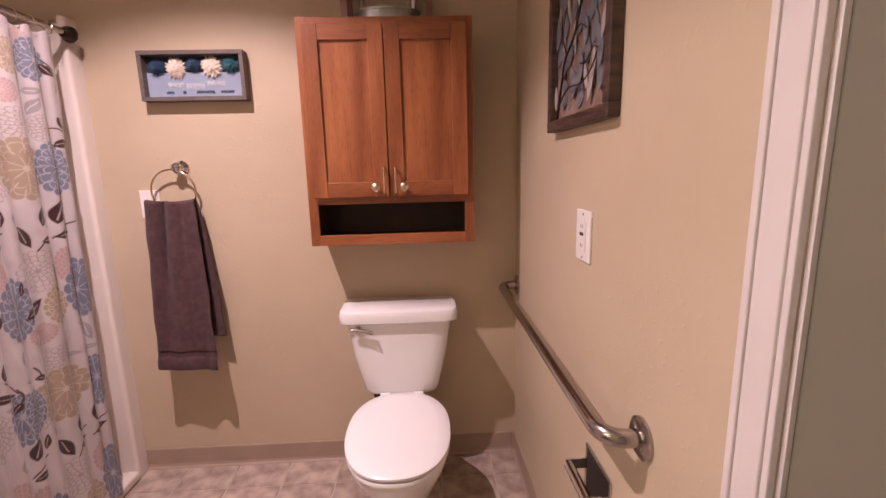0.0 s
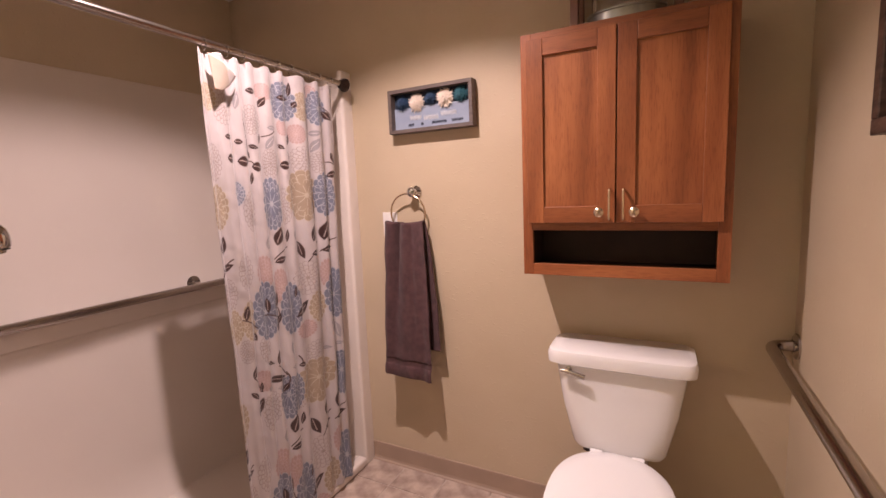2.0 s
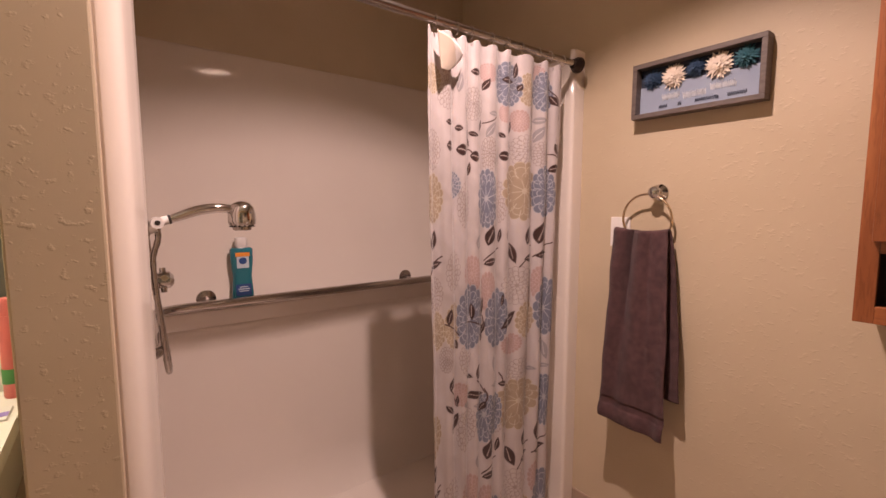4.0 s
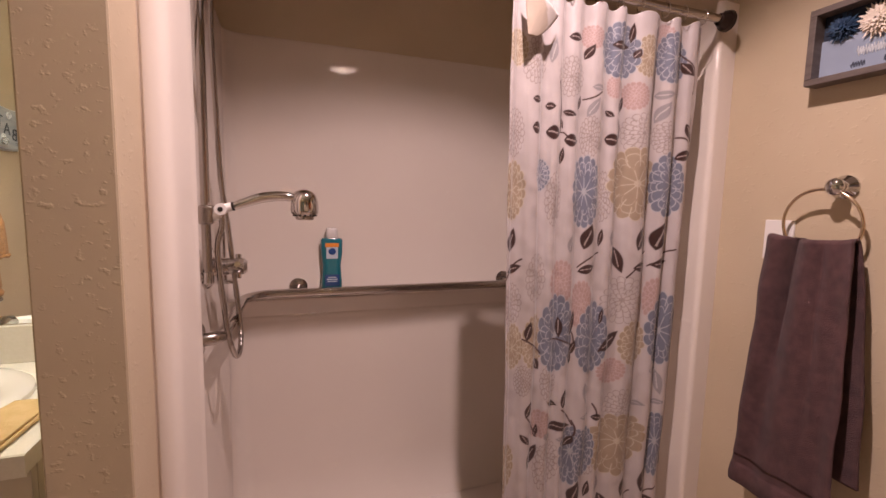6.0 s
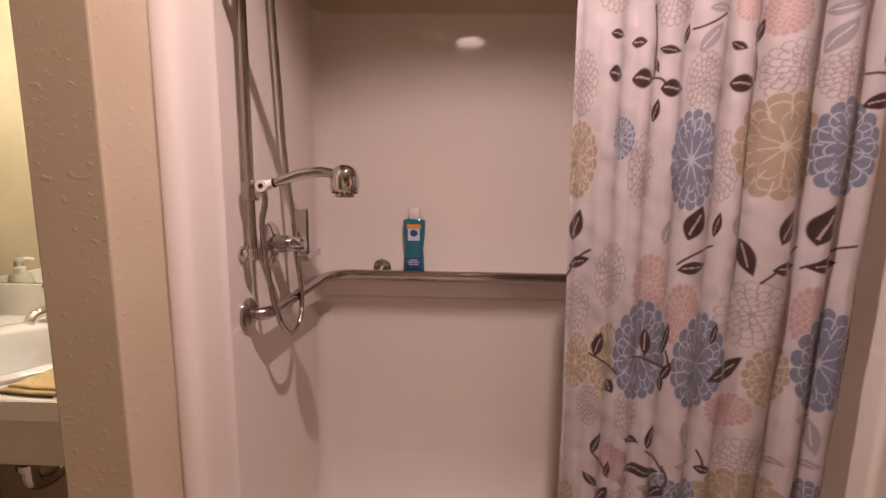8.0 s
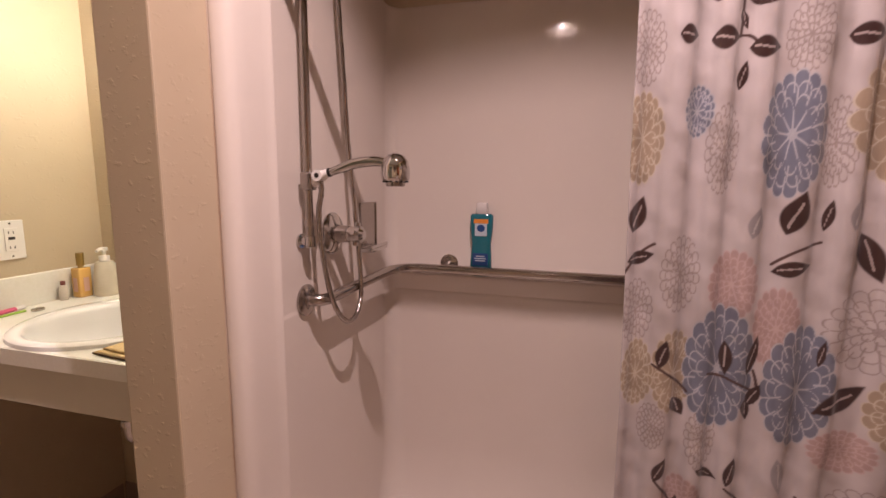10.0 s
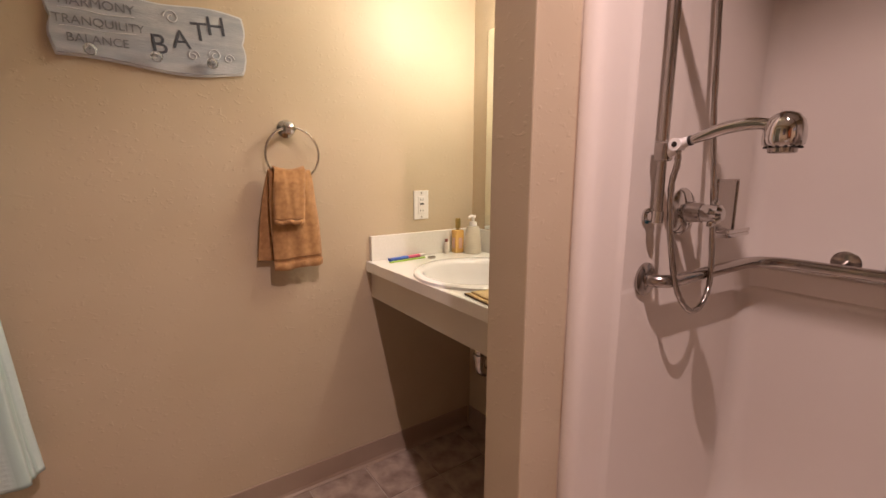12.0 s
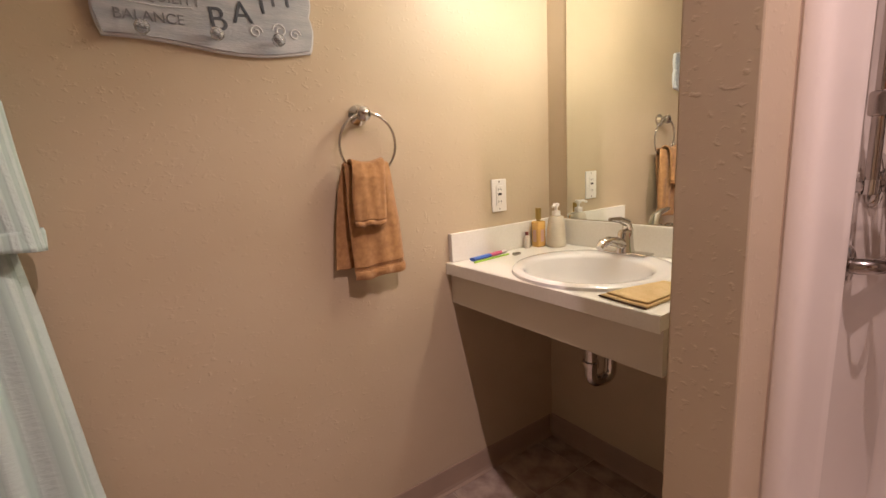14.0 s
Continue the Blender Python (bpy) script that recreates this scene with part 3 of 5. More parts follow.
    v = thing("stop_valve", (WEST, 0.05, 0.55), "small chrome water stop valve under the counter", "valve")
    bm = bmesh.new()
    cyl(bm, (WEST, 0.05, 0.60), (WEST + 0.06, 0.05, 0.60), 0.009)
    cyl(bm, (WEST, 0.05, 0.60), (WEST + 0.004, 0.05, 0.60), 0.028)
    part("stem", bm, M_CHROME, v)
    bm = bmesh.new()
    lathe(bm, [(0.0, 0.588), (0.012, 0.588), (0.012, 0.622), (0.0, 0.622)], WEST + 0.062, 0.05)
    part("valve_body", bm, M_CHROME, v)


vanity()


def mirror():
    e = thing("mirror", (WEST, -0.17, 1.4), "large frameless wall mirror above the vanity backsplash", "mirror")
    part("glass", boxes((WEST + 0.001, WEST + 0.006, -0.552, PY0 - 0.004, CZ + 0.103, 1.82)), M_MIRROR, e, smooth=False)


mirror()


# ---- soft furnishings ----
def sheet_object(name, grid, mat, parent, thick, label="", colours=None):
    """A cloth from rows of points, given a thickness."""
    g = np.asarray(grid, dtype=float)
    off = Vector((0, 0, 0))
    p = parent
    while p:
        off += p.location
        p = p.parent
    nv, nu = g.shape[:2]
    idx = np.arange(nv * nu).reshape(nv, nu)
    faces = np.stack([idx[:-1, :-1], idx[:-1, 1:], idx[1:, 1:], idx[1:, :-1]], axis=-1).reshape(-1, 4)
    me = bpy.data.meshes.new(name)
    me.from_pydata((g.reshape(-1, 3) - np.array(off)).tolist(), [], faces.tolist())
    if colours is not None:
        a = me.color_attributes.new("print", "FLOAT_COLOR", "POINT")
        rgba = np.ones((nv * nu, 4), dtype=np.float32)
        rgba[:, :3] = colours.reshape(-1, 3)
        a.data.foreach_set("color", rgba.ravel())
    me.shade_smooth()
    me.materials.append(mat)
    ob = new(name, me)
    ob.parent = parent
    if thick:
        so = ob.modifiers.new("thickness", "SOLIDIFY")
        so.thickness, so.offset = thick, 0
    return tagged(ob, label)


def smooth_noise(x, y, seed=0.0):
    return (np.sin(x * 1.7 + y * 0.9 + seed) + np.sin(x * 3.1 - y * 1.3 + seed * 2.1) * 0.5 + np.sin(y * 2.7 + x * 0.6 + seed * 0.7) * 0.6) / 2.1


# prints on the curtain, in millimetres along the wall and up: place, half width, half height
BLUE = [(1492, 1841, 74, 93), (1699, 1843, 65, 89), (1386, 1400, 53, 106), (1714, 1430, 67, 105), (1231, 1443, 26, 46), (1307, 969, 62, 128), (1442, 946, 61, 124), (1734, 952, 70, 132), (1433, 545, 42, 94), (1740, 522, 48, 121)]
TAN = [(1573, 1429, 107, 110), (1138, 1803, 33, 57), (1589, 1833, 46, 71), (1139, 1398, 38, 83), (1225, 955, 41, 88), (1610, 921, 61, 83), (1563, 555, 123, 116), (1159, 942, 31, 74)]
PALE = [(1195, 1769, 39, 72), (1317, 1736, 46, 64), (1136, 1555, 32, 66), (1395, 1560, 33, 59), (1582, 1580, 68, 62), (1695, 1575, 50, 51), (1277, 1377, 27, 76), (1456, 1388, 28, 74), (1150, 1071, 31, 64), (1223, 1151, 36, 73), (1556, 1066, 86, 76), (1287, 817, 28, 65), (1575, 694, 66, 66), (1296, 528, 39, 73), (1194, 832, 25, 50)]
PINK = [(1387, 1869, 42, 37), (1553, 1699, 46, 48), (1663, 1910, 37, 47), (1480, 1721, 29, 39), (1316, 1135, 43, 66), (1395, 1059, 39, 77), (1524, 826, 53, 45), (1687, 1064, 34, 73), (1261, 673, 38, 53)]
# leaves: place, half length, half width, slope
SPRIGS_TOP = [(1328, 1860, 23, 13, 0), (1378, 1822, 29, 13, 60), (1494, 1859, 32, 14, 0), (1536, 1907, 35, 12, 80), (1554, 1840, 18, 12, 60), (1627, 1920, 23, 10, 80), (1764, 1816, 33, 18, -45), (1203, 1651, 17, 11, 0), (1252, 1637, 14, 11, 0), (1319, 1622, 23, 9, -10),
              (1292, 1592, 18, 7, -70), (1352, 1657, 24, 6, 80), (1463, 1632, 17, 9, -30), (1506, 1665, 32, 12, 70), (1203, 1570, 17, 17, 0), (1265, 1562, 22, 20, 0), (1329, 1544, 25, 18, 0), (1298, 1500, 25, 9, 80), (1478, 1555, 26, 18, 0)]
SPRIGS_MID = [(1785, 1597, 33, 15, -60), (1778, 1525, 34, 16, 20), (1141, 1261, 36, 17, 75), (1404, 1270, 40, 19, 75), (1458, 1267, 28, 9, 80), (1605, 1268, 44, 21, 70), (1691, 1271, 48, 23, 75), (1151, 1178, 27, 13, 20), (1532, 1196, 48, 20, -65), (1613, 1175, 35, 15, 8),
              (1410, 1171, 32, 14, 15), (1706, 1181, 37, 15, 10), (1204, 993, 30, 12, 80), (1240, 880, 25, 14, -60), (1319, 993, 34, 11, -85), (1363, 1005, 40, 9, 80), (1373, 923, 28, 12, 70)]
SPRIGS_LOW = [(1362, 889, 24, 9, -80), (1513, 934, 50, 21, 40), (1475, 1019, 26, 5, 85), (1303, 741, 25, 10, -25), (1345, 754, 32, 11, 80), (1334, 656, 49, 19, -10), (1377, 580, 28, 15, 60), (1215, 738, 29, 12, 70), (1209, 627, 33, 11, -55), (1238, 554, 40, 19, 60),
              (1483, 667, 19, 13, 0), (1254, 648, 28, 7, 85)]
GREY_LEAVES = [(1413, 1710, 24, 11, 0), (1400, 1648, 36, 13, 60), (1677, 1717, 33, 15, 10), (1674, 1657, 42, 18, 60), (1253, 1808, 38, 10, 85), (1343, 1251, 29, 13, 80), (1498, 1273, 30, 14, 80), (1428, 758, 40, 14, -80), (1738, 759, 46, 14, -80), (1706, 809, 25, 14, 0),
               (1430, 681, 23, 9, 0), (1738, 687, 25, 10, 0), (1652, 691, 25, 10, -10), (1289, 622, 21, 13, -60), (1343, 602, 18, 10, 0)]
STEMS = [(1276, 1715, 1287, 1564), (1287, 1564, 1316, 1552), (1494, 1635, 1507, 1564), (1716, 1879, 1786, 1823), (1786, 1823, 1787, 1730), (1424, 1698, 1365, 1668), (1745, 1580, 1786, 1567), (1119, 1142, 1175, 1206), (1379, 1177, 1453, 1220), (1564, 1140, 1651, 1220), (1663, 1172, 1763, 1227),
         (1188, 969, 1256, 916), (1289, 961, 1372, 932), (1368, 975, 1375, 906), (1338, 717, 1388, 650), (1207, 713, 1256, 622), (1475, 901, 1503, 926), (1386, 668, 1392, 605), (1468, 714, 1478, 658)]
DROP = 860  # the print repeats downwards by this much


def curtain():
    e = thing("shower_curtain", (-1.37, 1.42, 0), "floral fabric shower curtain gathered beside the white shower jamb", "shower curtain")
    y0, y1, nu, nv = 1.098, 1.722, 420, 950
    y = np.linspace(y0, y1, nu)[None, :].repeat(nv, 0)
    z = np.linspace(0.045, 1.90, nv)[:, None].repeat(nu, 1)
    knots = np.array([1.098, 1.122, 1.172, 1.205, 1.233, 1.260, 1.290, 1.317, 1.359, 1.398, 1.426, 1.453, 1.520, 1.586, 1.620, 1.661, 1.698, 1.722])
    wob = 0.006 * np.sin(z * 2.3 + 1.0) + 0.004 * np.sin(z * 5.1)
    yy = np.clip(y + wob * np.sin((y - y0) / (y1 - y0) * math.pi), y0, y1)
    k = np.interp(yy, knots, np.arange(len(knots)))
    wide = np.interp(yy, (knots[:-1] + knots[1:]) / 2, np.diff(knots))
    amp = wide * (0.25 + 0.09 * smooth_noise(y * 9, z * 1.2, 1.0))
    amp = amp * (0.75 + 0.25 * np.clip((1.9 - z) / 0.5, 0, 1))
    x = -1.37 + amp * np.cos(k * math.pi) + 0.004 * smooth_noise(y * 30, z * 7, 3.0) + 0.0014 * smooth_noise(y * 60 + z * 9, z * 5, 5.0) + 0.0010 * smooth_noise(y * 45, z * 42 + y * 20, 8.0)
    # the free edge drifts outwards a little at mid height, and the hem is uneven
    edge = 0.010 * np.sin(z * 2.2 + 0.6) + 0.012 * np.clip((0.6 - z) / 0.5, 0, 1)
    ys = y + edge * (1 - (y - y0) / (y1 - y0)) + 0.05 * wide * np.sin(k * math.pi * 2)
    ys = ys - 0.028 * np.clip((1.85 - z) / 1.1, 0, 1.2) * ((y - y0) / (y1 - y0)) ** 3
    zs = z.copy()
    top = np.clip((z - 1.75) / 0.15, 0, 1)
    zs = zs - 0.018 * np.clip((z - 0.9) / 0.8, 0, 1) - top * 0.012 * (0.5 - 0.5 * np.cos(k * math.tau * 0.5))
    Y = 1141 + (ys * 1000 - 1114) / 0.905
    Z = np.interp(zs * 1000, [30, 588, 622, 700, 778, 845, 945, 1059, 1247, 1390, 1530, 1610, 1766, 1900], [-40, 522, 555, 665, 754, 826, 946, 1066, 1268, 1415, 1562, 1650, 1841, 2000])
    c = np.empty((nv, nu, 3))
    c[:] = (0.455, 0.40, 0.39)
    c *= (1 + 0.01 * smooth_noise(y * 12, z * 9, 2.0))[..., None]

    def blend(mask, colour):
        c[:] = c * (1 - mask[..., None]) + np.array(colour) * mask[..., None]

    def soft(v, w):
        return np.clip(v / w + 0.5, 0, 1)

    def flower(px, pz, a, b, colour, line, petals, fill, seed):
        for d in (0, DROP):
            if d and pz > 1400:
                continue
            u, v = (Y - px) / a, (Z - pz + d) / b
            r = np.hypot(u, v)
            if r.min() > 1.2:
                continue
            th = np.arctan2(v, u) + seed
            w = 2.6 / ((a + b) / 2)
            lines = (r < 0.10) * 0.8
            edge = r * 0
            for ra, rb, n, off in fill:
                c2 = np.abs(((th * n / math.tau + off) % 1) - 0.5) * 2
                tip = rb - (rb - ra) * 0.42 * c2 ** 2.5
                side = (1 - c2) * 0.5 * math.tau / n * r
                band = (r >= ra * 0.86) & (r < tip + w)
                hit = np.maximum(soft(w * 0.5 - side, w * 0.6) * (r < tip), soft(w * 0.5 - np.abs(r - tip), w * 0.6))
                lines = np.maximum(lines, band * hit)
                edge = np.maximum(edge, tip)
            blend(soft(edge - r, 0.04) * petals, colour)
            blend(np.clip(lines, 0, 1) * (r < edge + w) * 0.9, line)

    DAISY = ((0.0, 0.62, 9, 0.0), (0.55, 0.82, 14, 0.3), (0.75, 1.0, 17, 0.7))
    MUM = ((0.0, 0.3, 7, 0.0), (0.25, 0.52, 11, 0.3), (0.48, 0.76, 15, 0.6), (0.72, 1.0, 19, 0.1))
    rnd = random.Random(5)
    for f in PALE:
        flower(*f, (0.45, 0.395, 0.38), (0.27, 0.215, 0.20), 0.75, MUM, rnd.random() * 6)
    for f in PINK:
        flower(*f, (0.36, 0.235, 0.215), (0.47, 0.35, 0.33), 0.85, MUM, rnd.random() * 6)
    for f in TAN:
        flower(*f, (0.30, 0.225, 0.15), (0.50, 0.43, 0.34), 0.9, DAISY, rnd.random() * 6)
    for f in BLUE:
        flower(*f, (0.125, 0.14, 0.19), (0.42, 0.41, 0.43), 0.92, DAISY, rnd.random() * 6)

    def leaf(px, pz, a, b, slope, colour, vein):
        for d in (0, DROP):
            if d and pz > 1300:
                continue
            s = radians(slope)
            du, dv = Y - px, Z - pz + d
            u = (du * math.cos(s) + dv * math.sin(s)) / a
            v = (-du * math.sin(s) + dv * math.cos(s)) / b
            prof = np.clip(1 - u * u, 0, 1) ** 1.1 * (1 - 0.25 * u)
            ins = soft(prof - np.abs(v), 0.18) * (np.abs(u) < 1)
            blend(ins, colour)
            blend(ins * (np.abs(v + 0.12 * np.sin(u * 3)) < 0.11) * (u > -0.7) * (u < 0.5) * 0.8, vein)

    for f in GREY_LEAVES:
        leaf(*f, (0.27, 0.245, 0.25), (0.5, 0.46, 0.44))
    for x0, z0, x1, z1 in STEMS:
        for d in (0, DROP):
            if d and max(z0, z1) > 1300:
                continue
            dx, dz = x1 - x0, z1 - z0
            t = np.clip(((Y - x0) * dx + (Z + d - z0) * dz) / (dx * dx + dz * dz), 0, 1)
            bow = 6 * np.sin(t * math.pi)
            dist = np.hypot(Y - x0 - t * dx + bow * dz / math.hypot(dx, dz), Z + d - z0 - t * dz - bow * dx / math.hypot(dx, dz))
            blend(soft(2.6 - dist, 1.5), (0.07, 0.035, 0.03))
    for f in SPRIGS_TOP + SPRIGS_MID + SPRIGS_LOW:
        leaf(*f, (0.04, 0.018, 0.016), (0.40, 0.33, 0.31))
    m = bpy.data.materials.new("curtain_fabric")
    m.use_nodes = True
    nt = m.node_tree
    b = nt.nodes["Principled BSDF"]
    at = nt.nodes.new("ShaderNodeVertexColor")
    at.layer_name = "print"
    nt.links.new(at.outputs["Color"], b.inputs["Base Color"])
    b.inputs["Roughness"].default_value = 0.28
    b.inputs["Sheen Weight"].default_value = 0.15
    tc = nt.nodes.new("ShaderNodeTexCoord")
    n = nt.nodes.new("ShaderNodeTexNoise")
    n.inputs["Scale"].default_value, n.inputs["Detail"].default_value = 16, 3
    nt.links.new(tc.outputs["Object"], n.inputs["Vector"])
    bp = nt.nodes.new("ShaderNodeBump")
    bp.inputs["Distance"].default_value = 0.003
    nt.links.new(n.outputs["Fac"], bp.inputs["Height"])
    nt.links.new(bp.outputs[0], b.inputs["Normal"])
    sheet_object("cloth", np.stack([x, ys, zs], -1), m, e, 0.0012, colours=c)
    # the top corner of the free edge has flopped over
    fy, fz = np.meshgrid(np.linspace(0, 1, 16), np.linspace(0, 1, 16))
    g = np.stack([-1.344 + 0.02 * np.sin(fy * 3) * (1 - fz) + fz * 0.004, 1.108 + fy * (0.012 + 0.085 * (1 - fz) ** 0.6) + fz * 0.012, 1.868 - fz * 0.115 - 0.055 * fy * (1 - fz)], -1)
    cc = np.empty((16, 16, 3))
    cc[:] = (0.44, 0.36, 0.29)
    cc[(fy - 0.8 * fz) > 0.45] = (0.58, 0.52, 0.49)
    sheet_object("folded_corner", g, m, e, 0.0012, colours=cc)
    return e


curtain()


def curtain_rod():
    z, x = 1.904, -1.37
    e = thing("curtain_rod", (x, 1.1, z), "shiny dark steel shower curtain rod between the jambs", "curtain rod")
    bm = bmesh.new()
    cyl(bm, (x, SH_S, z), (x, 1.0, z), 0.0135, None, 24)
    cyl(bm, (x, 0.98, z), (x, SH_N, z + 0.002), 0.0120, None, 24)
    part("tube", bm, M_STEEL, e)
    for yy, d in ((SH_S, 1), (SH_N, -1)):
        bm = bmesh.new()
        cyl(bm, (x, yy, z), (x, yy + d * 0.012, z), 0.031, 0.028, 32)
        cyl(bm, (x, yy + d * 0.012, z), (x, yy + d * 0.035, z), 0.026, 0.017, 32)
        part("end_cap", bm, M_BLACKIRON, e, "dark bronze rod end cap")
    for k in range(9):
        yy = 1.115 + k * 0.076 + 0.008 * math.sin(k * 2.3)
        r = thing("curtain_hook", (x, yy, z), "small steel hook holding the curtain on the rod", "curtain hook", "curtain hooks on the rod")
        bm = bmesh.new()
        tube(bm, [(x + 0.0165 * math.cos(a), yy + 0.002 * math.sin(a * 0.5), z - 0.004 + 0.021 * math.sin(a)) for a in [i * math.tau / 20 for i in range(20)]], 0.0013, 6, closed=True)
        part("wire", bm, M_CHROME, r)


curtain_rod()


def towel_ring(x, wall, d, z, r, ring_mat, label, tilt=0.0, off=0.0, drop=0.002):
    """d: the way out of the wall along y; off: how far the ring has slid sideways through its post."""
    e = thing("towel_ring", (x, wall, z), label, "towel ring")
    bm = bmesh.new()
    for (r0, a), (r1, b) in zip(((0.030, 0), (0.030, 0.006), (0.024, 0.012), (0.016, 0.020), (0.015, 0.030), (0.021, 0.038), (0.021, 0.050), (0.014, 0.058)), ((0.030, 0.006), (0.024, 0.012), (0.016, 0.020), (0.015, 0.030), (0.021, 0.038), (0.021, 0.050), (0.014, 0.058), (0.002, 0.061))):
        cyl(bm, (x, wall + d * a, z), (x, wall + d * b, z), r0, r1, 28, False)
    part("post", bm, M_CHROME, e, "chrome wall post")
    bm = bmesh.new()
    yc = wall + d * 0.044
    pts = [(x + tilt * (0.5 - 0.5 * math.sin(a)) * r + r * math.cos(a), yc - d * 0.012 * (1 - math.sin(a)) * 0.5, z - r + 0.002 + r * math.sin(a)) for a in [i * math.tau / 60 for i in range(60)]]
    pts = [(px + off, py, pz + 0.002 - drop) for px, py, pz in pts]
    tube(bm, pts, 0.0042, 12, closed=True)
    part("ring", bm, ring_mat, e, "thin round metal ring")
    return e


def towel(name, cx, wall, d, ztop, zf, zb, wt, wb, mat, label, gap=0.045, seed=1.0, bands=(), shift=0.0, slant=0.0, pleats=3, out=0.075, back=0.0, wback=0.0, crease=None, lean=0.0):
    """A towel folded over a ring: its front layer hangs to zf, its back layer, set over by back at the hem, to zb."""
    e = thing(name, (cx, wall, ztop), label, "towel")
    nu, nf, nb, nt_ = 110, 190, 110, 10
    lf, lb = ztop - zf, ztop - zb
    rows = []
    u = np.linspace(-1, 1, nu)
    for i in range(nf + nt_ + nb):
        if i < nf:
            t = i / (nf - 1)
            h, side, depth = 1 - t, 1, 0.0          # h: 1 at the hem, 0 at the top
            z = zf + lf * t
        elif i < nf + nt_:
            q = (i - nf + 1) / (nt_ + 1)
            h, side, depth = 0.0, math.cos(q * math.pi), math.sin(q * math.pi)
            z = ztop + 0.010 * depth
        else:
            t = (i - nf - nt_) / (nb - 1)
            h, side, depth = t, -1, 0.0
            z = ztop - lb * t
        hh = min(1.0, max(0.0, h))
        full = wb if side > 0 or not wback else wback
        w = wt + (full - wt) * min(1, hh * 1.1) ** 0.85
        x = cx + (shift if side > 0 else back) * hh ** 0.8 + u * w / 2 + 0.003 * np.sin(z * 21 + seed + u) * hh
        sag = -0.009 * (1 - hh) ** 2 * np.cos(u * math.pi / 2 * 1.1)
        fold = 0.011 * (1 - 0.5 * hh) * np.sin(u * math.pi * pleats * 0.5 + seed + 0.9 * hh) + 0.004 * np.sin(u * 9 + seed * 3 + hh * 3) + 0.002 * np.sin(z * 34 + u * 6 + seed)
        if crease is not None:
            fold = fold - 0.034 * np.exp(-((u - crease + 0.10 * hh) / 0.085) ** 2) * max(0.0, 1 - hh * 2.2) ** 0.7
            fold = fold - 0.008 * np.exp(-((u - crease - 0.75) / 0.12) ** 2) * (0.5 + 0.5 * math.cos(hh * 2.5))
        fold = fold * min(1.0, (wb / 0.24) ** 1.5)
        # the cloth curls back at its side edges
        fold = fold - 0.010 * np.abs(u) ** 10 * (side > 0) * min(1.0, hh * 3)
        base = out - 0.5 * gap + side * (gap * 0.5) * (0.6 + 0.4 * min(1, hh * 5))
        y = base + fold * (1 if side > 0 else 0.4) + 0.006 * hh * (side > 0) + lean * hh ** 1.3 * (1 if side > 0 else 0.7)
        for b0, b1 in bands:
            if side > 0 and b0 < z < b1:
                y = y - 0.0045 + 0.0012 * math.sin((z - b0) * 900)
        if bands and side > 0 and z < bands[0][0]:
            y = y + 0.004 * math.sin(min(1.0, (z - zf) / max(1e-3, bands[0][0] - zf)) * math.pi) + 0.003 * np.sin(u * 8 + seed)
        y = np.maximum(y, 0.006)
        zz = z + sag + slant * u * hh + 0.003 * np.sin(u * 6 + seed) * hh ** 6
        rows.append(np.stack([x, wall + d * y, zz + 0 * x], -1))
    sheet_object("cloth", np.stack(rows), mat, e, 0.007)
    return e


towel_ring(-1.055, NORTH, -1, 1.398, 0.090, M_BRASS, "chrome towel ring beside the wood-framed flower box", 0.0, -0.027, 0.010)
towel("bath_towel", -1.086, NORTH, -1, 1.258, 0.553, 0.68, 0.194, 0.240, M_PURPLE, "dark purple terry bath towel hanging from the towel ring", 0.045, 0.6, ((0.602, 0.632),), 0.020, -0.004, 4, 0.082, 0.048, 0.23, -0.42, 0.045)
towel_ring(-0.945, SOUTH, 1, 1.388, 0.089, M_CHROME, "chrome towel ring above the tan hand towels", 0.0, -0.009)
towel("hand_towel", -0.938, SOUTH, 1, 1.238, 0.916, 0.948, 0.140, 0.166, M_TAN, "tan terry hand towel hanging from a chrome ring", 0.036, 2.2, ((0.938, 0.952),), -0.012, -0.005, 2, 0.062, 0.044, 0.15)
towel("wash_cloth", -0.930, SOUTH, 1, 1.249, 1.074, 1.13, 0.100, 0.094, M_TAN, "small tan washcloth laid over the hand towel", 0.058, 0.9, ((1.084, 1.090),), 0.014, 0.002, 1, 0.088)


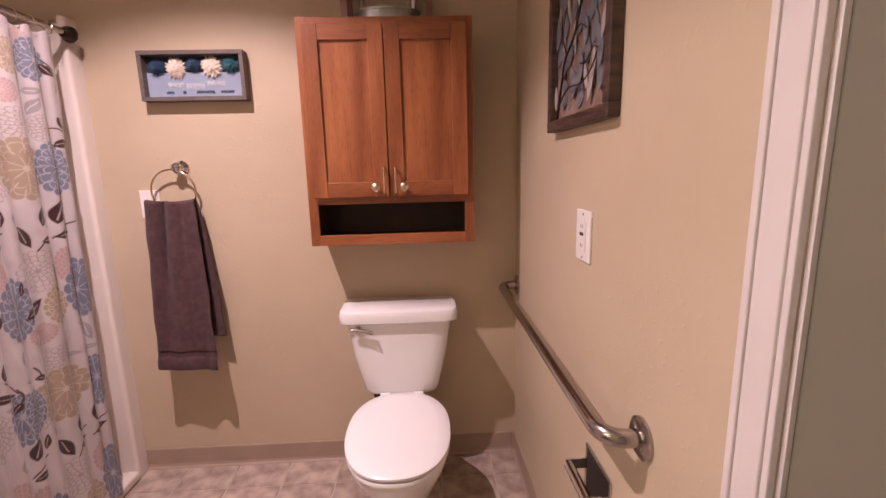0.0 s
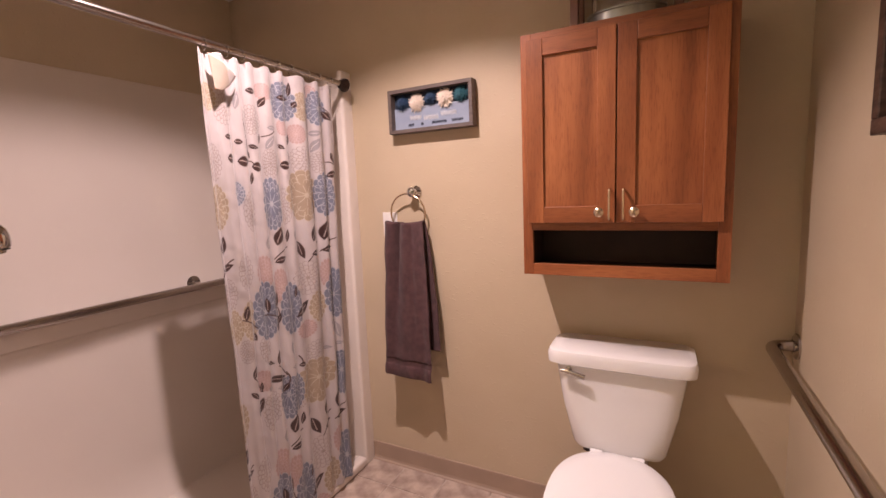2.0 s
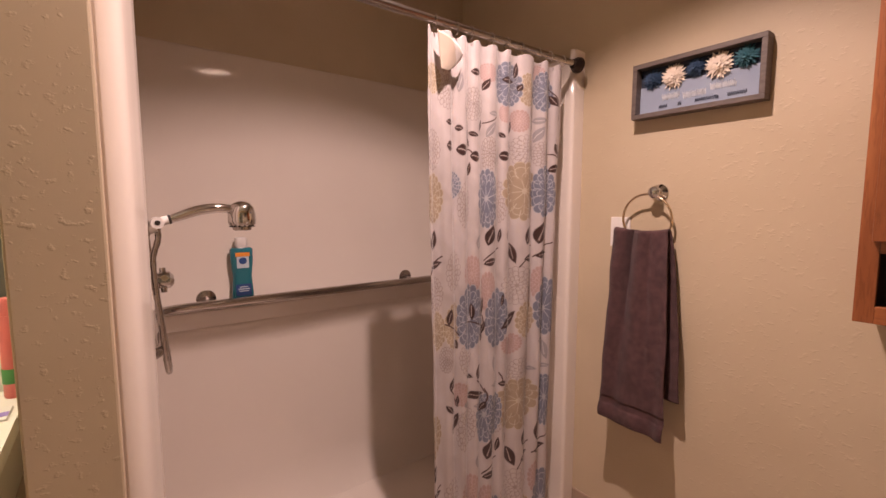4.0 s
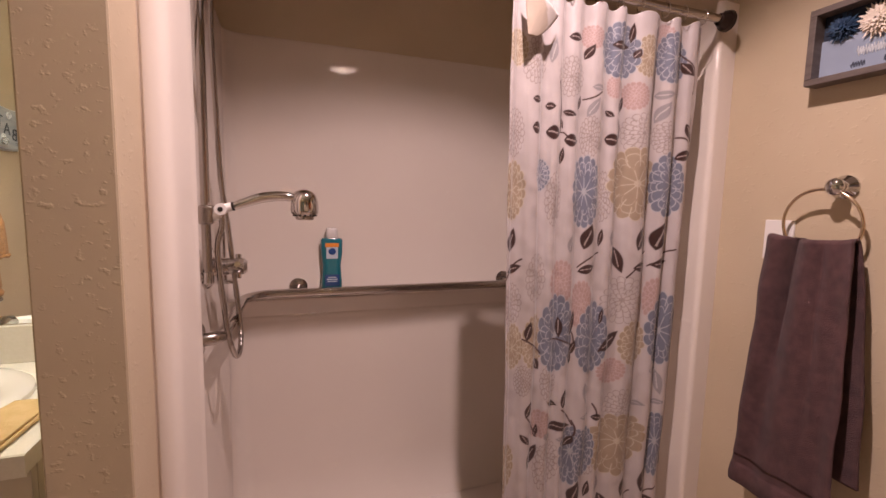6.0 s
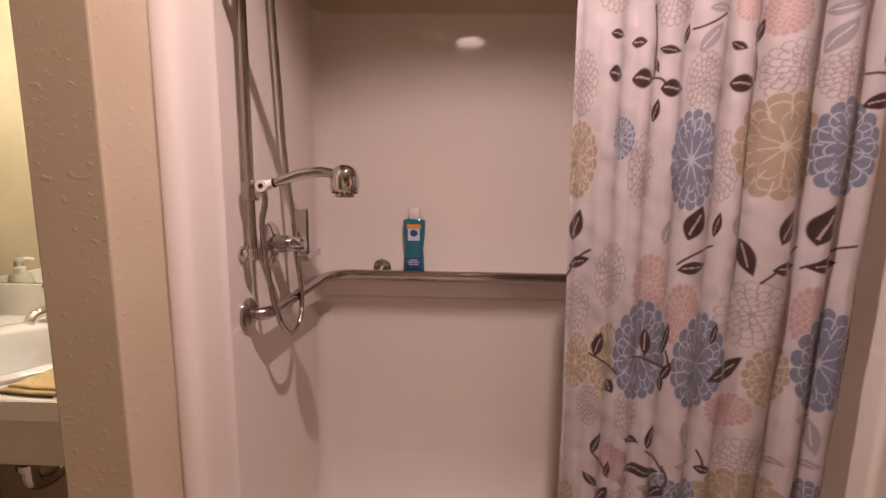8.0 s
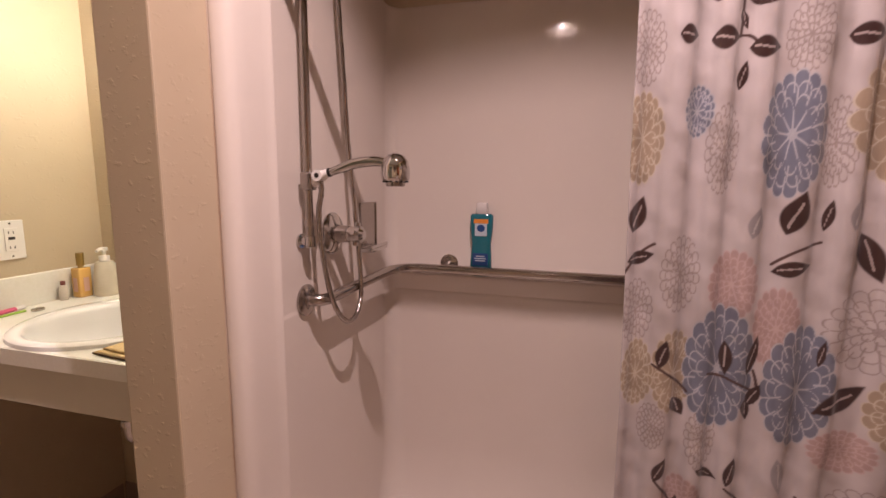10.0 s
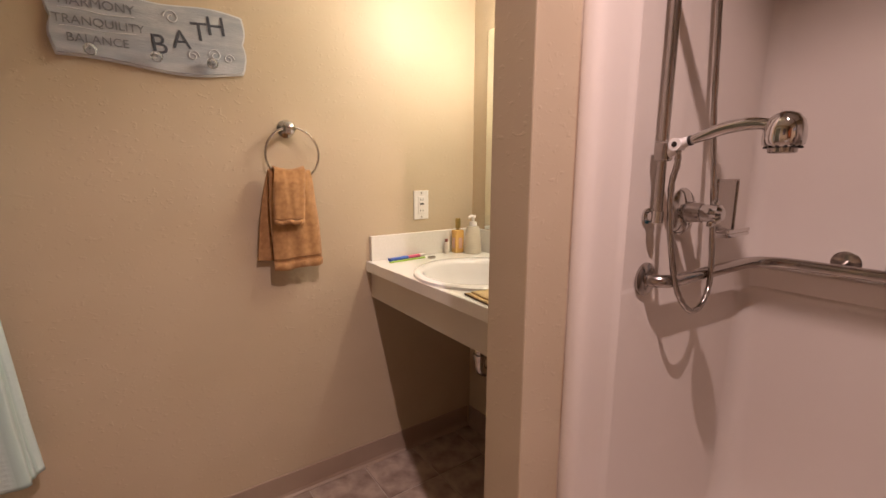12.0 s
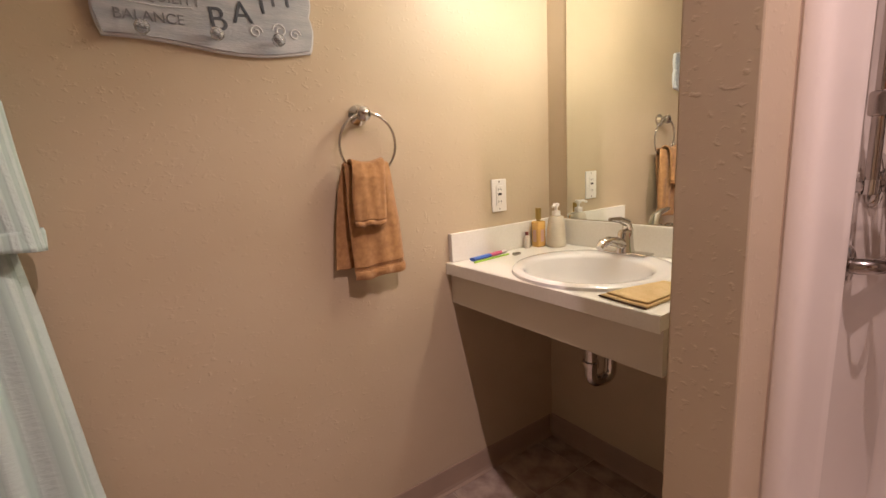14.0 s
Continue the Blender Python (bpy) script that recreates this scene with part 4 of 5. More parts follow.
def seersucker():
    m = bpy.data.materials.new("mint_seersucker")
    m.use_nodes = True
    nt = m.node_tree
    b = nt.nodes["Principled BSDF"]
    uv = nt.nodes.new("ShaderNodeUVMap")
    sep = nt.nodes.new("ShaderNodeSeparateXYZ")
    nt.links.new(uv.outputs[0], sep.inputs[0])
    w = nt.nodes.new("ShaderNodeMath")
    w.operation = "PINGPONG"
    w.inputs[1].default_value = 0.024
    nt.links.new(sep.outputs[0], w.inputs[0])
    r = nt.nodes.new("ShaderNodeMapRange")
    r.inputs[1].default_value, r.inputs[2].default_value = 0.008, 0.015
    nt.links.new(w.outputs[0], r.inputs[0])
    mix = nt.nodes.new("ShaderNodeMix")
    mix.data_type = "RGBA"
    mix.inputs[6].default_value, mix.inputs[7].default_value = (0.43, 0.56, 0.52, 1), (0.53, 0.64, 0.61, 1)
    nt.links.new(r.outputs[0], mix.inputs[0])
    nt.links.new(mix.outputs[2], b.inputs["Base Color"])
    b.inputs["Roughness"].default_value = 0.9
    mp = nt.nodes.new("ShaderNodeMapping")
    mp.inputs["Scale"].default_value = (60, 130, 1)
    nt.links.new(uv.outputs[0], mp.inputs["Vector"])
    n = nt.nodes.new("ShaderNodeTexNoise")
    n.inputs["Scale"].default_value = 1.0
    nt.links.new(mp.outputs[0], n.inputs["Vector"])
    mu = nt.nodes.new("ShaderNodeMath")
    mu.operation = "MULTIPLY"
    nt.links.new(n.outputs["Fac"], mu.inputs[0])
    nt.links.new(r.outputs[0], mu.inputs[1])
    bp = nt.nodes.new("ShaderNodeBump")
    bp.inputs["Distance"].default_value = 0.0022
    nt.links.new(mu.outputs[0], bp.inputs["Height"])
    nt.links.new(bp.outputs[0], b.inputs["Normal"])
    return m


def robe():
    m = seersucker()
    e = thing("robe", (0.02, SOUTH + 0.05, 1.5), "mint and white striped seersucker robe hanging from a wall hook", "robe")

    def tube_cloth(name, path, nz=110, nu=140, seed=0.0, folds=7, depth=0.01, cuff=None):
        """path: (z, centre x, centre y, half width, half depth) from the top down."""
        P = np.array(path)
        t = np.linspace(0, 1, nz)
        q = np.linspace(0, 1, len(P))
        cols = [np.interp(t, q, P[:, i]) for i in range(5)]
        a = np.linspace(0, math.tau, nu)
        Z, CX, CY, W, D = [c[:, None] for c in cols]
        A = a[None, :]
        T_ = t[:, None]
        f = depth * T_ ** 0.6 * (np.sin(A * folds + seed + T_ * 1.5) + 0.5 * np.sin(A * (folds * 2 - 3) - T_ * 2 + seed * 2))
        X = CX + (W + f) * np.cos(A)
        Yc = CY + (D + f) * np.sin(A)
        Zz = Z + 0 * A
        if cuff:
            Zz = Zz + cuff * np.cos(A) * T_ ** 3
        g = np.stack([X, np.maximum(Yc, SOUTH + 0.004), Zz], -1)
        ob = sheet_object(name, g, m, e, 0.002)
        lay = ob.data.uv_layers.new(name="UVMap")
        vi = np.empty(len(ob.data.loops), dtype=np.int32)
        ob.data.loops.foreach_get("vertex_index", vi)
        iu, iv = vi % nu, vi // nu
        uvs = np.stack([iu / nu * 1.05, P[0][0] - cols[0][iv]], -1).astype(np.float32)
        lay.data.foreach_set("uv", uvs.ravel())
        return ob

    c = SOUTH
    tube_cloth("body", [(1.545, 0.045, c + 0.03, 0.03, 0.02), (1.50, 0.035, c + 0.04, 0.085, 0.03), (1.44, 0.03, c + 0.055, 0.145, 0.04), (1.36, 0.03, c + 0.06, 0.17, 0.05), (1.22, 0.03, c + 0.06, 0.165, 0.055), (1.10, 0.03, c + 0.065, 0.175, 0.06),
                        (0.95, 0.03, c + 0.07, 0.19, 0.065), (0.75, 0.03, c + 0.075, 0.205, 0.07), (0.55, 0.035, c + 0.08, 0.225, 0.075), (0.405, 0.04, c + 0.085, 0.245, 0.08)], seed=1.0, folds=9, depth=0.012)
    tube_cloth("sleeve", [(1.485, -0.071, c + 0.085, 0.035, 0.03), (1.44, -0.098, c + 0.09, 0.062, 0.045), (1.36, -0.118, c + 0.095, 0.070, 0.05), (1.26, -0.116, c + 0.10, 0.078, 0.052), (1.17, -0.121, c + 0.10, 0.080, 0.052), (1.135, -0.123, c + 0.10, 0.081, 0.052), (1.095, -0.123, c + 0.10, 0.083, 0.053)],
               nz=70, nu=90, seed=2.0, folds=4, depth=0.005, cuff=0.012)
    tube_cloth("cuff_hem", [(1.126, -0.123, c + 0.10, 0.0845, 0.0545), (1.110, -0.123, c + 0.10, 0.0855, 0.0555), (1.093, -0.123, c + 0.10, 0.0865, 0.0565)],
               nz=6, nu=90, seed=2.0, folds=4, depth=0.003, cuff=0.010)
    tube_cloth("sleeve", [(1.43, 0.145, c + 0.085, 0.035, 0.03), (1.40, 0.165, c + 0.09, 0.062, 0.045), (1.26, 0.20, c + 0.09, 0.075, 0.045), (1.10, 0.21, c + 0.09, 0.080, 0.045)], nz=50, nu=80, seed=3.0, folds=4, depth=0.005)
    moved(e, -0.012, 0, 0.03)
    h = thing("wall_hook", (0.045, SOUTH, 1.56), "chrome wall hook behind the robe", "hook")
    bm = bmesh.new()
    cyl(bm, (0.045, SOUTH, 1.575), (0.045, SOUTH + 0.006, 1.575), 0.022)
    tube(bm, arc([(0.045, SOUTH + 0.004, 1.575), (0.045, SOUTH + 0.045, 1.555), (0.045, SOUTH + 0.055, 1.60)], 0.012, 5), 0.0055, 10)
    part("hook_body", bm, M_CHROME, h)
    moved(h, -0.012, 0, 0.02)


robe()


# ---- things on the walls ----
def lettering(text, size, place, parent, mat, turn=0.0, facing=1, name="letter", bold=0.0):
    """Raised lettering on a wall; facing 1: read from the north side, -1: from the south."""
    cu = bpy.data.curves.new(name, "FONT")
    cu.body, cu.size, cu.extrude, cu.offset, cu.align_x = text, size, 0.0006, bold, "CENTER"
    tmp = bpy.data.objects.new(name, cu)
    scene.collection.objects.link(tmp)
    me = bpy.data.meshes.new_from_object(tmp.evaluated_get(bpy.context.evaluated_depsgraph_get()))
    bpy.data.objects.remove(tmp)
    me.transform((pose(*place, 90, 0, 180 if facing > 0 else 0) @ pose(0, 0, 0, 0, 0, turn)))
    off = Vector((0, 0, 0))
    p = parent
    while p:
        off += p.location
        p = p.parent
    me.transform(Matrix.Translation(-off))
    me.materials.clear()
    me.materials.append(mat)
    ob = new(name, me)
    ob.parent = parent
    return ob


def sign():
    wood = material("painted_board", (0.34, 0.37, 0.42), 0.6, colour2=(0.46, 0.48, 0.51), scale=12, detail=6, stretch=(1, 1, 4), bump=0.0008, bump_scale=60)
    ink = material("sign_ink", (0.07, 0.08, 0.10), 0.6)
    white = material("sign_white", (0.62, 0.64, 0.66), 0.6)
    y1 = SOUTH + 0.017
    e = thing("bath_sign", (-0.56, SOUTH, 1.55), "grey-blue wooden bath sign with wavy edge and glass knobs", "sign")

    def outline(grow):
        pts = []
        L, R, B, Tp = -0.368 + grow, -0.822 - grow, 1.542 - grow, 1.727 + grow
        n = 40
        for i in range(n + 1):
            t = i / n
            pts.append((L + (R - L) * t, B - 0.010 * math.sin(t * math.pi) + 0.008 * math.sin(t * math.tau * 1.0 + 0.4)))
        for i in range(1, 12):
            t = i / 12
            pts.append((R - 0.010 * math.sin(t * math.pi) * abs(math.sin(t * math.tau)) - 0.004, B + (Tp - B) * t))
        for i in range(n + 1):
            t = 1 - i / n
            pts.append((L + (R - L) * t, Tp - 0.012 * t + 0.007 * math.sin(t * math.tau * 1.5)))
        for i in range(1, 12):
            t = 1 - i / 12
            pts.append((L + 0.012 * math.sin(t * math.pi) * abs(math.sin(t * math.tau)) + 0.002, B + (Tp - B) * t))
        return pts

    for nm, g, ya, yb, mat, lab in (("edge_board", 0.0, SOUTH, y1 - 0.005, white, "worn white board edge"), ("board", -0.005, y1 - 0.005, y1, wood, "")):
        bm = bmesh.new()
        A = [bm.verts.new((x, ya, z)) for x, z in outline(g)]
        B = [bm.verts.new((x, yb, z)) for x, z in outline(g)]
        bm.faces.new(A)
        bm.faces.new(B[::-1])
        for k in range(len(A)):
            bm.faces.new((A[k], A[(k + 1) % len(A)], B[(k + 1) % len(A)], B[k]))
        part(nm, bm, mat, e, lab, smooth=False)
    yl = y1 + 0.0012
    for ch, x, z, s in (("B", -0.602, 1.577, 0.076), ("A", -0.658, 1.600, 0.072), ("T", -0.708, 1.628, 0.074), ("H", -0.753, 1.650, 0.076)):
        lettering(ch, s, (x, yl, z), e, ink, turn=5)
    faded = material("faded_ink", (0.20, 0.21, 0.23), 0.6)
    for word, x, z, s in (("HARMONY", -0.468, 1.670, 0.033), ("TRANQUILITY", -0.470, 1.624, 0.031), ("BALANCE", -0.462, 1.580, 0.031)):
        lettering(word, s, (x, yl, z), e, faded)
    for cx, cz, r, s in ((-0.636, 1.680, 0.020, 1), (-0.684, 1.583, 0.016, -1), (-0.743, 1.592, 0.018, 1), (-0.781, 1.586, 0.015, -1)):
        bm = bmesh.new()
        pts = [(cx + s * (r * (1 - k / 34)) * math.cos(k * 0.33), yl, cz + (r * (1 - k / 34)) * math.sin(k * 0.33)) for k in range(26)]
        tube(bm, pts, 0.0022, 6)
        part("scroll", bm, white, e, "white painted scroll")
    for z0 in (1.616, 1.660, 1.705):
        bm = bmesh.new()
        tube(bm, [(-0.385 - 0.0205 * k, yl - 0.0005, z0 + 0.002 * math.sin(k)) for k in range(9)], 0.0014, 6)
        part("line", bm, white, e, "white painted line")
    glass = material("knob_glass", (0.92, 0.94, 0.95), 0.03)
    glass.node_tree.nodes["Principled BSDF"].inputs["Transmission Weight"].default_value = 0.85
    for x, z in ((-0.443, 1.560), (-0.590, 1.562), (-0.730, 1.562)):
        bm = bmesh.new()
        for (r0, a), (r1, b) in zip(((0.006, 0), (0.006, 0.014), (0.015, 0.020), (0.016, 0.030), (0.011, 0.036)), ((0.006, 0.014), (0.015, 0.020), (0.016, 0.030), (0.011, 0.036), (0.003, 0.038))):
            cyl(bm, (x, y1 + a, z), (x, y1 + b, z), r0, r1, 9, False)
        part("glass_knob", bm, glass, e, "faceted clear glass knob")


sign()


def outlet(x, y, z, axis, out, w, h, label):
    """A wall plate; axis: the wall runs along 'x' or 'y'; out: +1 or -1, the way it faces."""
    e = thing("wall_outlet", (x, y, z), label, "wall outlet")

    def at(u0, u1, d0, d1, z0, z1, bev=0.0):
        a, b = sorted((d0 * out, d1 * out))
        return boxes((x + u0, x + u1, y + a, y + b, z + z0, z + z1) if axis == "x" else (x + a, x + b, y + u0, y + u1, z + z0, z + z1), bevel=bev)

    part("plate", at(-w / 2, w / 2, 0, 0.006, -h / 2, h / 2, 0.002), M_PLATE, e, smooth=False)
    part("insert", at(-w * 0.235, w * 0.235, 0.006, 0.009, -h * 0.30, h * 0.30, 0.001), M_PLATE, e, smooth=False)
    for s in (-1, 1):
        for u in (-0.006, 0.006):
            part("slot", at(u - 0.0012, u + 0.0012, 0.009, 0.0094, s * h * 0.19 - 0.004, s * h * 0.19 + 0.004), M_SLOT, e, "dark outlet slot", smooth=False)
    part("button", at(-w * 0.12, w * 0.12, 0.009, 0.0105, 0.001, 0.009), M_SLOT, e, "dark test button", smooth=False)
    part("button", at(-w * 0.12, w * 0.12, 0.009, 0.0105, -0.009, -0.001), M_PLATE, e, smooth=False)
    for s in (-1, 1):
        part("screw", at(-0.0025, 0.0025, 0.006, 0.0068, s * h * 0.42 - 0.0025, s * h * 0.42 + 0.0025), M_STEEL, e, "small plate screw", smooth=False)


outlet(-1.488, SOUTH, 1.107, "x", 1, 0.072, 0.12, "white outlet on the wall over the vanity counter")
outlet(EAST, 1.055, 1.195, "y", -1, 0.096, 0.13, "white outlet on the wall above the grab bar")
blank = thing("blank_plate", (-1.203, NORTH, 1.25), "white blank wall plate half hidden behind the towel", "wall plate")
part("plate", boxes((-1.243, -1.163, NORTH - 0.006, NORTH, 1.193, 1.308), bevel=0.002), M_PLATE, blank, smooth=False)


def flower_box():
    fr = material("grey_brown_frame", (0.10, 0.075, 0.065), 0.55, colour2=(0.14, 0.11, 0.095), scale=20, stretch=(1, 1, 5))
    navy = material("navy_petals", (0.012, 0.035, 0.085), 0.7, colour2=(0.02, 0.06, 0.12), scale=60)
    teal = material("teal_petals", (0.01, 0.075, 0.10), 0.7, colour2=(0.02, 0.11, 0.14), scale=60)
    cream = material("cream_petals", (0.72, 0.62, 0.50), 0.8, colour2=(0.80, 0.70, 0.60), scale=60)
    back = material("blue_grey_card", (0.26, 0.31, 0.40), 0.8, colour2=(0.30, 0.35, 0.44), scale=8)
    dark = material("navy_card", (0.012, 0.02, 0.04), 0.7)
    x0, x1, z0, z1, yf = -1.152, -0.742, 1.661, 1.851, NORTH - 0.048
    e = thing("shadow_box", ((x0 + x1) / 2, NORTH - 0.02, z0), "grey-brown shadow box with white and blue paper flowers", "picture frame")
    w = 0.016
    for b in ((x0, x1, yf, NORTH, z0, z0 + w), (x0, x1, yf, NORTH, z1 - w, z1), (x0, x0 + w, yf, NORTH, z0 + w, z1 - w), (x1 - w, x1, yf, NORTH, z0 + w, z1 - w)):
        part("frame_side", boxes(b, bevel=0.0015), fr, e, smooth=False)
    part("backing", boxes((x0 + w, x1 - w, NORTH - 0.012, NORTH - 0.002, z0 + w, z1 - w)), dark, e, "dark navy backing", smooth=False)
    part("card", boxes((x0 + w, x1 - w, NORTH - 0.0165, NORTH - 0.0125, z0 + w, z0 + 0.112)), back, e, "blue-grey lower card", smooth=False)
    rnd = random.Random(3)
    for cx, cz, r, m, lab in ((x0 + 0.062, z1 - 0.058, 0.036, navy, "navy paper flower"), (x0 + 0.135, z1 - 0.062, 0.044, cream, "cream paper flower"), (x0 + 0.205, z1 - 0.050, 0.034, navy, "navy paper flower"),
                              (x0 + 0.275, z1 - 0.058, 0.046, cream, "cream paper flower"), (x0 + 0.348, z1 - 0.052, 0.038, teal, "teal paper flower")):
        bm = bmesh.new()
        for ring, (n, rr, lift) in enumerate(((26, 1.0, 0.004), (22, 0.84, 0.009), (18, 0.66, 0.014), (13, 0.47, 0.019), (8, 0.28, 0.023))):
            for k in range(n):
                a = k * math.tau / n + ring * 0.4 + rnd.uniform(-0.1, 0.1)
                L, wd = r * rr * rnd.uniform(0.85, 1.1), r * 0.19
                c, s = math.cos(a), math.sin(a)
                y = NORTH - 0.017 - lift
                tip = rnd.uniform(-0.001, 0.005)
                p = [(0.15, 0, 0), (0.6, 0.55, -0.002), (1.0, 0.0, -tip), (0.6, -0.55, -0.002)]
                vs = [bm.verts.new((cx + c * L * u - s * wd * v, y + d, cz + s * L * u + c * wd * v)) for u, v, d in p]
                ve = [bm.verts.new((q.co.x, q.co.y + 0.0012, q.co.z)) for q in vs]
                bm.faces.new(vs)
                bm.faces.new(ve[::-1])
                for i in range(4):
                    bm.faces.new((vs[i], vs[(i + 1) % 4], ve[(i + 1) % 4], ve[i]))
        part("paper_flower", bm, m, e, lab, smooth=False)
    tb = material("card_print", (0.05, 0.06, 0.09), 0.7)
    tw = material("card_print_pale", (0.60, 0.62, 0.64), 0.7)
    for k, (u, zz, L, m) in enumerate(((0.095, 0.066, 0.06, tw), (0.165, 0.060, 0.075, tw), (0.25, 0.070, 0.075, tw), (0.085, 0.036, 0.03, tb), (0.15, 0.036, 0.012, tb), (0.205, 0.037, 0.06, tb), (0.265, 0.036, 0.012, tb), (0.30, 0.037, 0.055, tb))):
        bm = bmesh.new()
        n = max(3, int(L / 0.006))
        tube(bm, [(x0 + u + L * i / (4 * n), NORTH - 0.0172, z0 + zz + (0.012 if m is tw else 0.007) * math.sin(i * 1.7 + k)) for i in range(4 * n)], 0.0013, 5)
        part("script_stroke", bm, m, e, "unreadable script stroke")


flower_box()


def branch_art():
    wood = material("rustic_frame", (0.035, 0.019, 0.013), 0.5, colour2=(0.095, 0.052, 0.034), scale=10, detail=8, stretch=(1, 1, 6), bump=0.002, bump_scale=40)
    back = material("blush_board", (0.17, 0.10, 0.075), 0.7, colour2=(0.30, 0.20, 0.16), scale=14)
    metal = material("grey_leaf", (0.15, 0.155, 0.18), 0.4, 0.3, colour2=(0.25, 0.255, 0.28), scale=30)
    rose = material("brown_leaf", (0.15, 0.095, 0.07), 0.5, 0.2, colour2=(0.20, 0.13, 0.10), scale=40)
    pale = material("pale_leaf", (0.48, 0.42, 0.38), 0.5, 0.2, colour2=(0.40, 0.36, 0.34), scale=40)
    y0, y1, z0, z1, xf = 0.883, 1.322, 1.468, 2.04, EAST - 0.0285
    e = thing("wall_art", (EAST, (y0 + y1) / 2, z0), "dark rustic wooden frame with grey metal leaves and branches", "wall art")
    w = 0.031
    for b in ((xf, EAST, y0, y1, z0, z0 + w), (xf, EAST, y0, y1, z1 - w, z1), (xf, EAST, y0, y0 + w, z0 + w, z1 - w), (xf, EAST, y1 - w, y1, z0 + w, z1 - w)):
        part("frame_side", boxes(b, bevel=0.003), wood, e, smooth=False)
    part("backing", boxes((EAST - 0.0065, EAST - 0.001, y0 + w, y1 - w, z0 + w, z1 - w)), back, e, "blush coloured backing board", smooth=False)
    rnd = random.Random(11)

    def leaf(cy, cz, L, wd, a, mat, name, lab, lift=0.0):
        bm = bmesh.new()
        n = 10
        lo, hi = [], []
        for side in (1, -1):
            for i in range(n):
                t = i / (n - 1) if side > 0 else 1 - i / (n - 1)
                u, v = (t - 0.5) * 2 * L, side * wd * math.sin(math.pi * min(1, max(0, t))) ** 0.8
                yy, zz = cy + u * math.cos(a) - v * math.sin(a), cz + u * math.sin(a) + v * math.cos(a)
                x = EAST - 0.0095 - 0.006 * (1 - (2 * t - 1) ** 2) - 0.004 * lift
                hi.append(bm.verts.new((x + 0.5 * abs(v), yy, zz)))
                lo.append(bm.verts.new((x + 0.5 * abs(v) + 0.0015, yy, zz)))
        m = len(hi)
        for i in range(n - 1):
            bm.faces.new((hi[i], hi[i + 1], hi[m - 2 - i], hi[m - 1 - i]))
            bm.faces.new((lo[m - 1 - i], lo[m - 2 - i], lo[i + 1], lo[i]))
        for i in range(m):
            bm.faces.new((hi[i], lo[i], lo[(i + 1) % m], hi[(i + 1) % m]))
        part(name, bm, mat, e, lab)

    # a dense hanging mass of slender leaves over a pale and brown ground
    for r in range(9):
        for k in range(9):
            cy = y0 + w + 0.024 + k * 0.0410 + rnd.uniform(-0.008, 0.008)
            cz = z0 + w + 0.052 + r * 0.058 + rnd.uniform(-0.012, 0.012) + 0.026 * (k % 2)
            L = rnd.uniform(0.034, 0.050)
            if cz + L > z1 - w - 0.004:
                continue
            pick = rnd.random()
            wd = rnd.uniform(0.008, 0.013) if pick < 0.27 else rnd.uniform(0.018, 0.027)
            leaf(cy, cz, L, wd, math.pi / 2 + rnd.uniform(-0.38, 0.38), pale if pick < 0.27 else rose if pick < 0.36 else metal, "metal_leaf", "", float((r + k) % 3))
    xb = EAST - 0.024
    for n, (r0, pts) in enumerate(((0.0048, [(1.235, 1.500), (1.198, 1.601), (1.177, 1.644), (1.108, 1.690), (1.060, 1.770), (1.035, 1.86), (1.050, 1.95), (1.035, 2.005)]), (0.0032, [(1.108, 1.690), (1.070, 1.700), (1.028, 1.682)]),
                                   (0.0032, [(1.060, 1.610), (1.025, 1.606), (0.985, 1.628), (0.955, 1.62)]), (0.0034, [(1.222, 1.535), (1.148, 1.568), (1.053, 1.565), (0.990, 1.585), (0.962, 1.612)]),
                                   (0.0030, [(1.162, 1.655), (1.190, 1.689), (1.193, 1.728), (1.18, 1.76)]), (0.0032, [(1.045, 1.80), (1.09, 1.86), (1.15, 1.88)]), (0.0030, [(1.045, 1.90), (1.00, 1.94), (0.96, 1.95)]))):
        bm = bmesh.new()
        tube(bm, spline([(xb - 0.001 * n / 7, y, z) for y, z in pts], 6), lambda t: 0.72 * r0 * (1 - 0.45 * t), 8)
        part("branch", bm, M_BLACKIRON, e, "thin black metal branch")


branch_art()


def paper_holder():
    e = thing("paper_holder", (EAST, 0.907, 0.585), "recessed chrome toilet paper holder below the grab bar", "toilet paper holder")
    y0, y1, z0, z1 = 0.832, 0.982, 0.520, 0.663
    # no hollow here: a near-black plate on the wall paints the recess's shade
    part("recess_shade", boxes((EAST - 0.0045, EAST - 0.001, y0 + 0.008, y1 - 0.008, z0 + 0.008, z1 - 0.008)), M_SLOT, e, "flat dark plate painted as the shade of a recess", smooth=False)
    for b in ((y0, y1, z1 - 0.008, z1), (y0, y1, z0, z0 + 0.008), (y0, y0 + 0.008, z0 + 0.008, z1 - 0.008), (y1 - 0.008, y1, z0 + 0.008, z1 - 0.008)):
        part("rim", boxes((EAST - 0.006, EAST, *b), bevel=0.002), M_CHROME, e, smooth=False)
    bm = bmesh.new()
    cyl(bm, (EAST - 0.052, y0 + 0.012, 0.607), (EAST - 0.052, y1 - 0.012, 0.607), 0.013)
    cyl(bm, (EAST - 0.052, y0 + 0.006, 0.607), (EAST - 0.052, y1 - 0.006, 0.607), 0.007)
    part("roller", bm, M_CHROME, e)
    for y in (y0 + 0.004, y1 - 0.010):
        part("arm", boxes((EAST - 0.060, EAST - 0.004, y, y + 0.006, 0.593, 0.621), bevel=0.002), M_CHROME, e, smooth=False)


paper_holder()


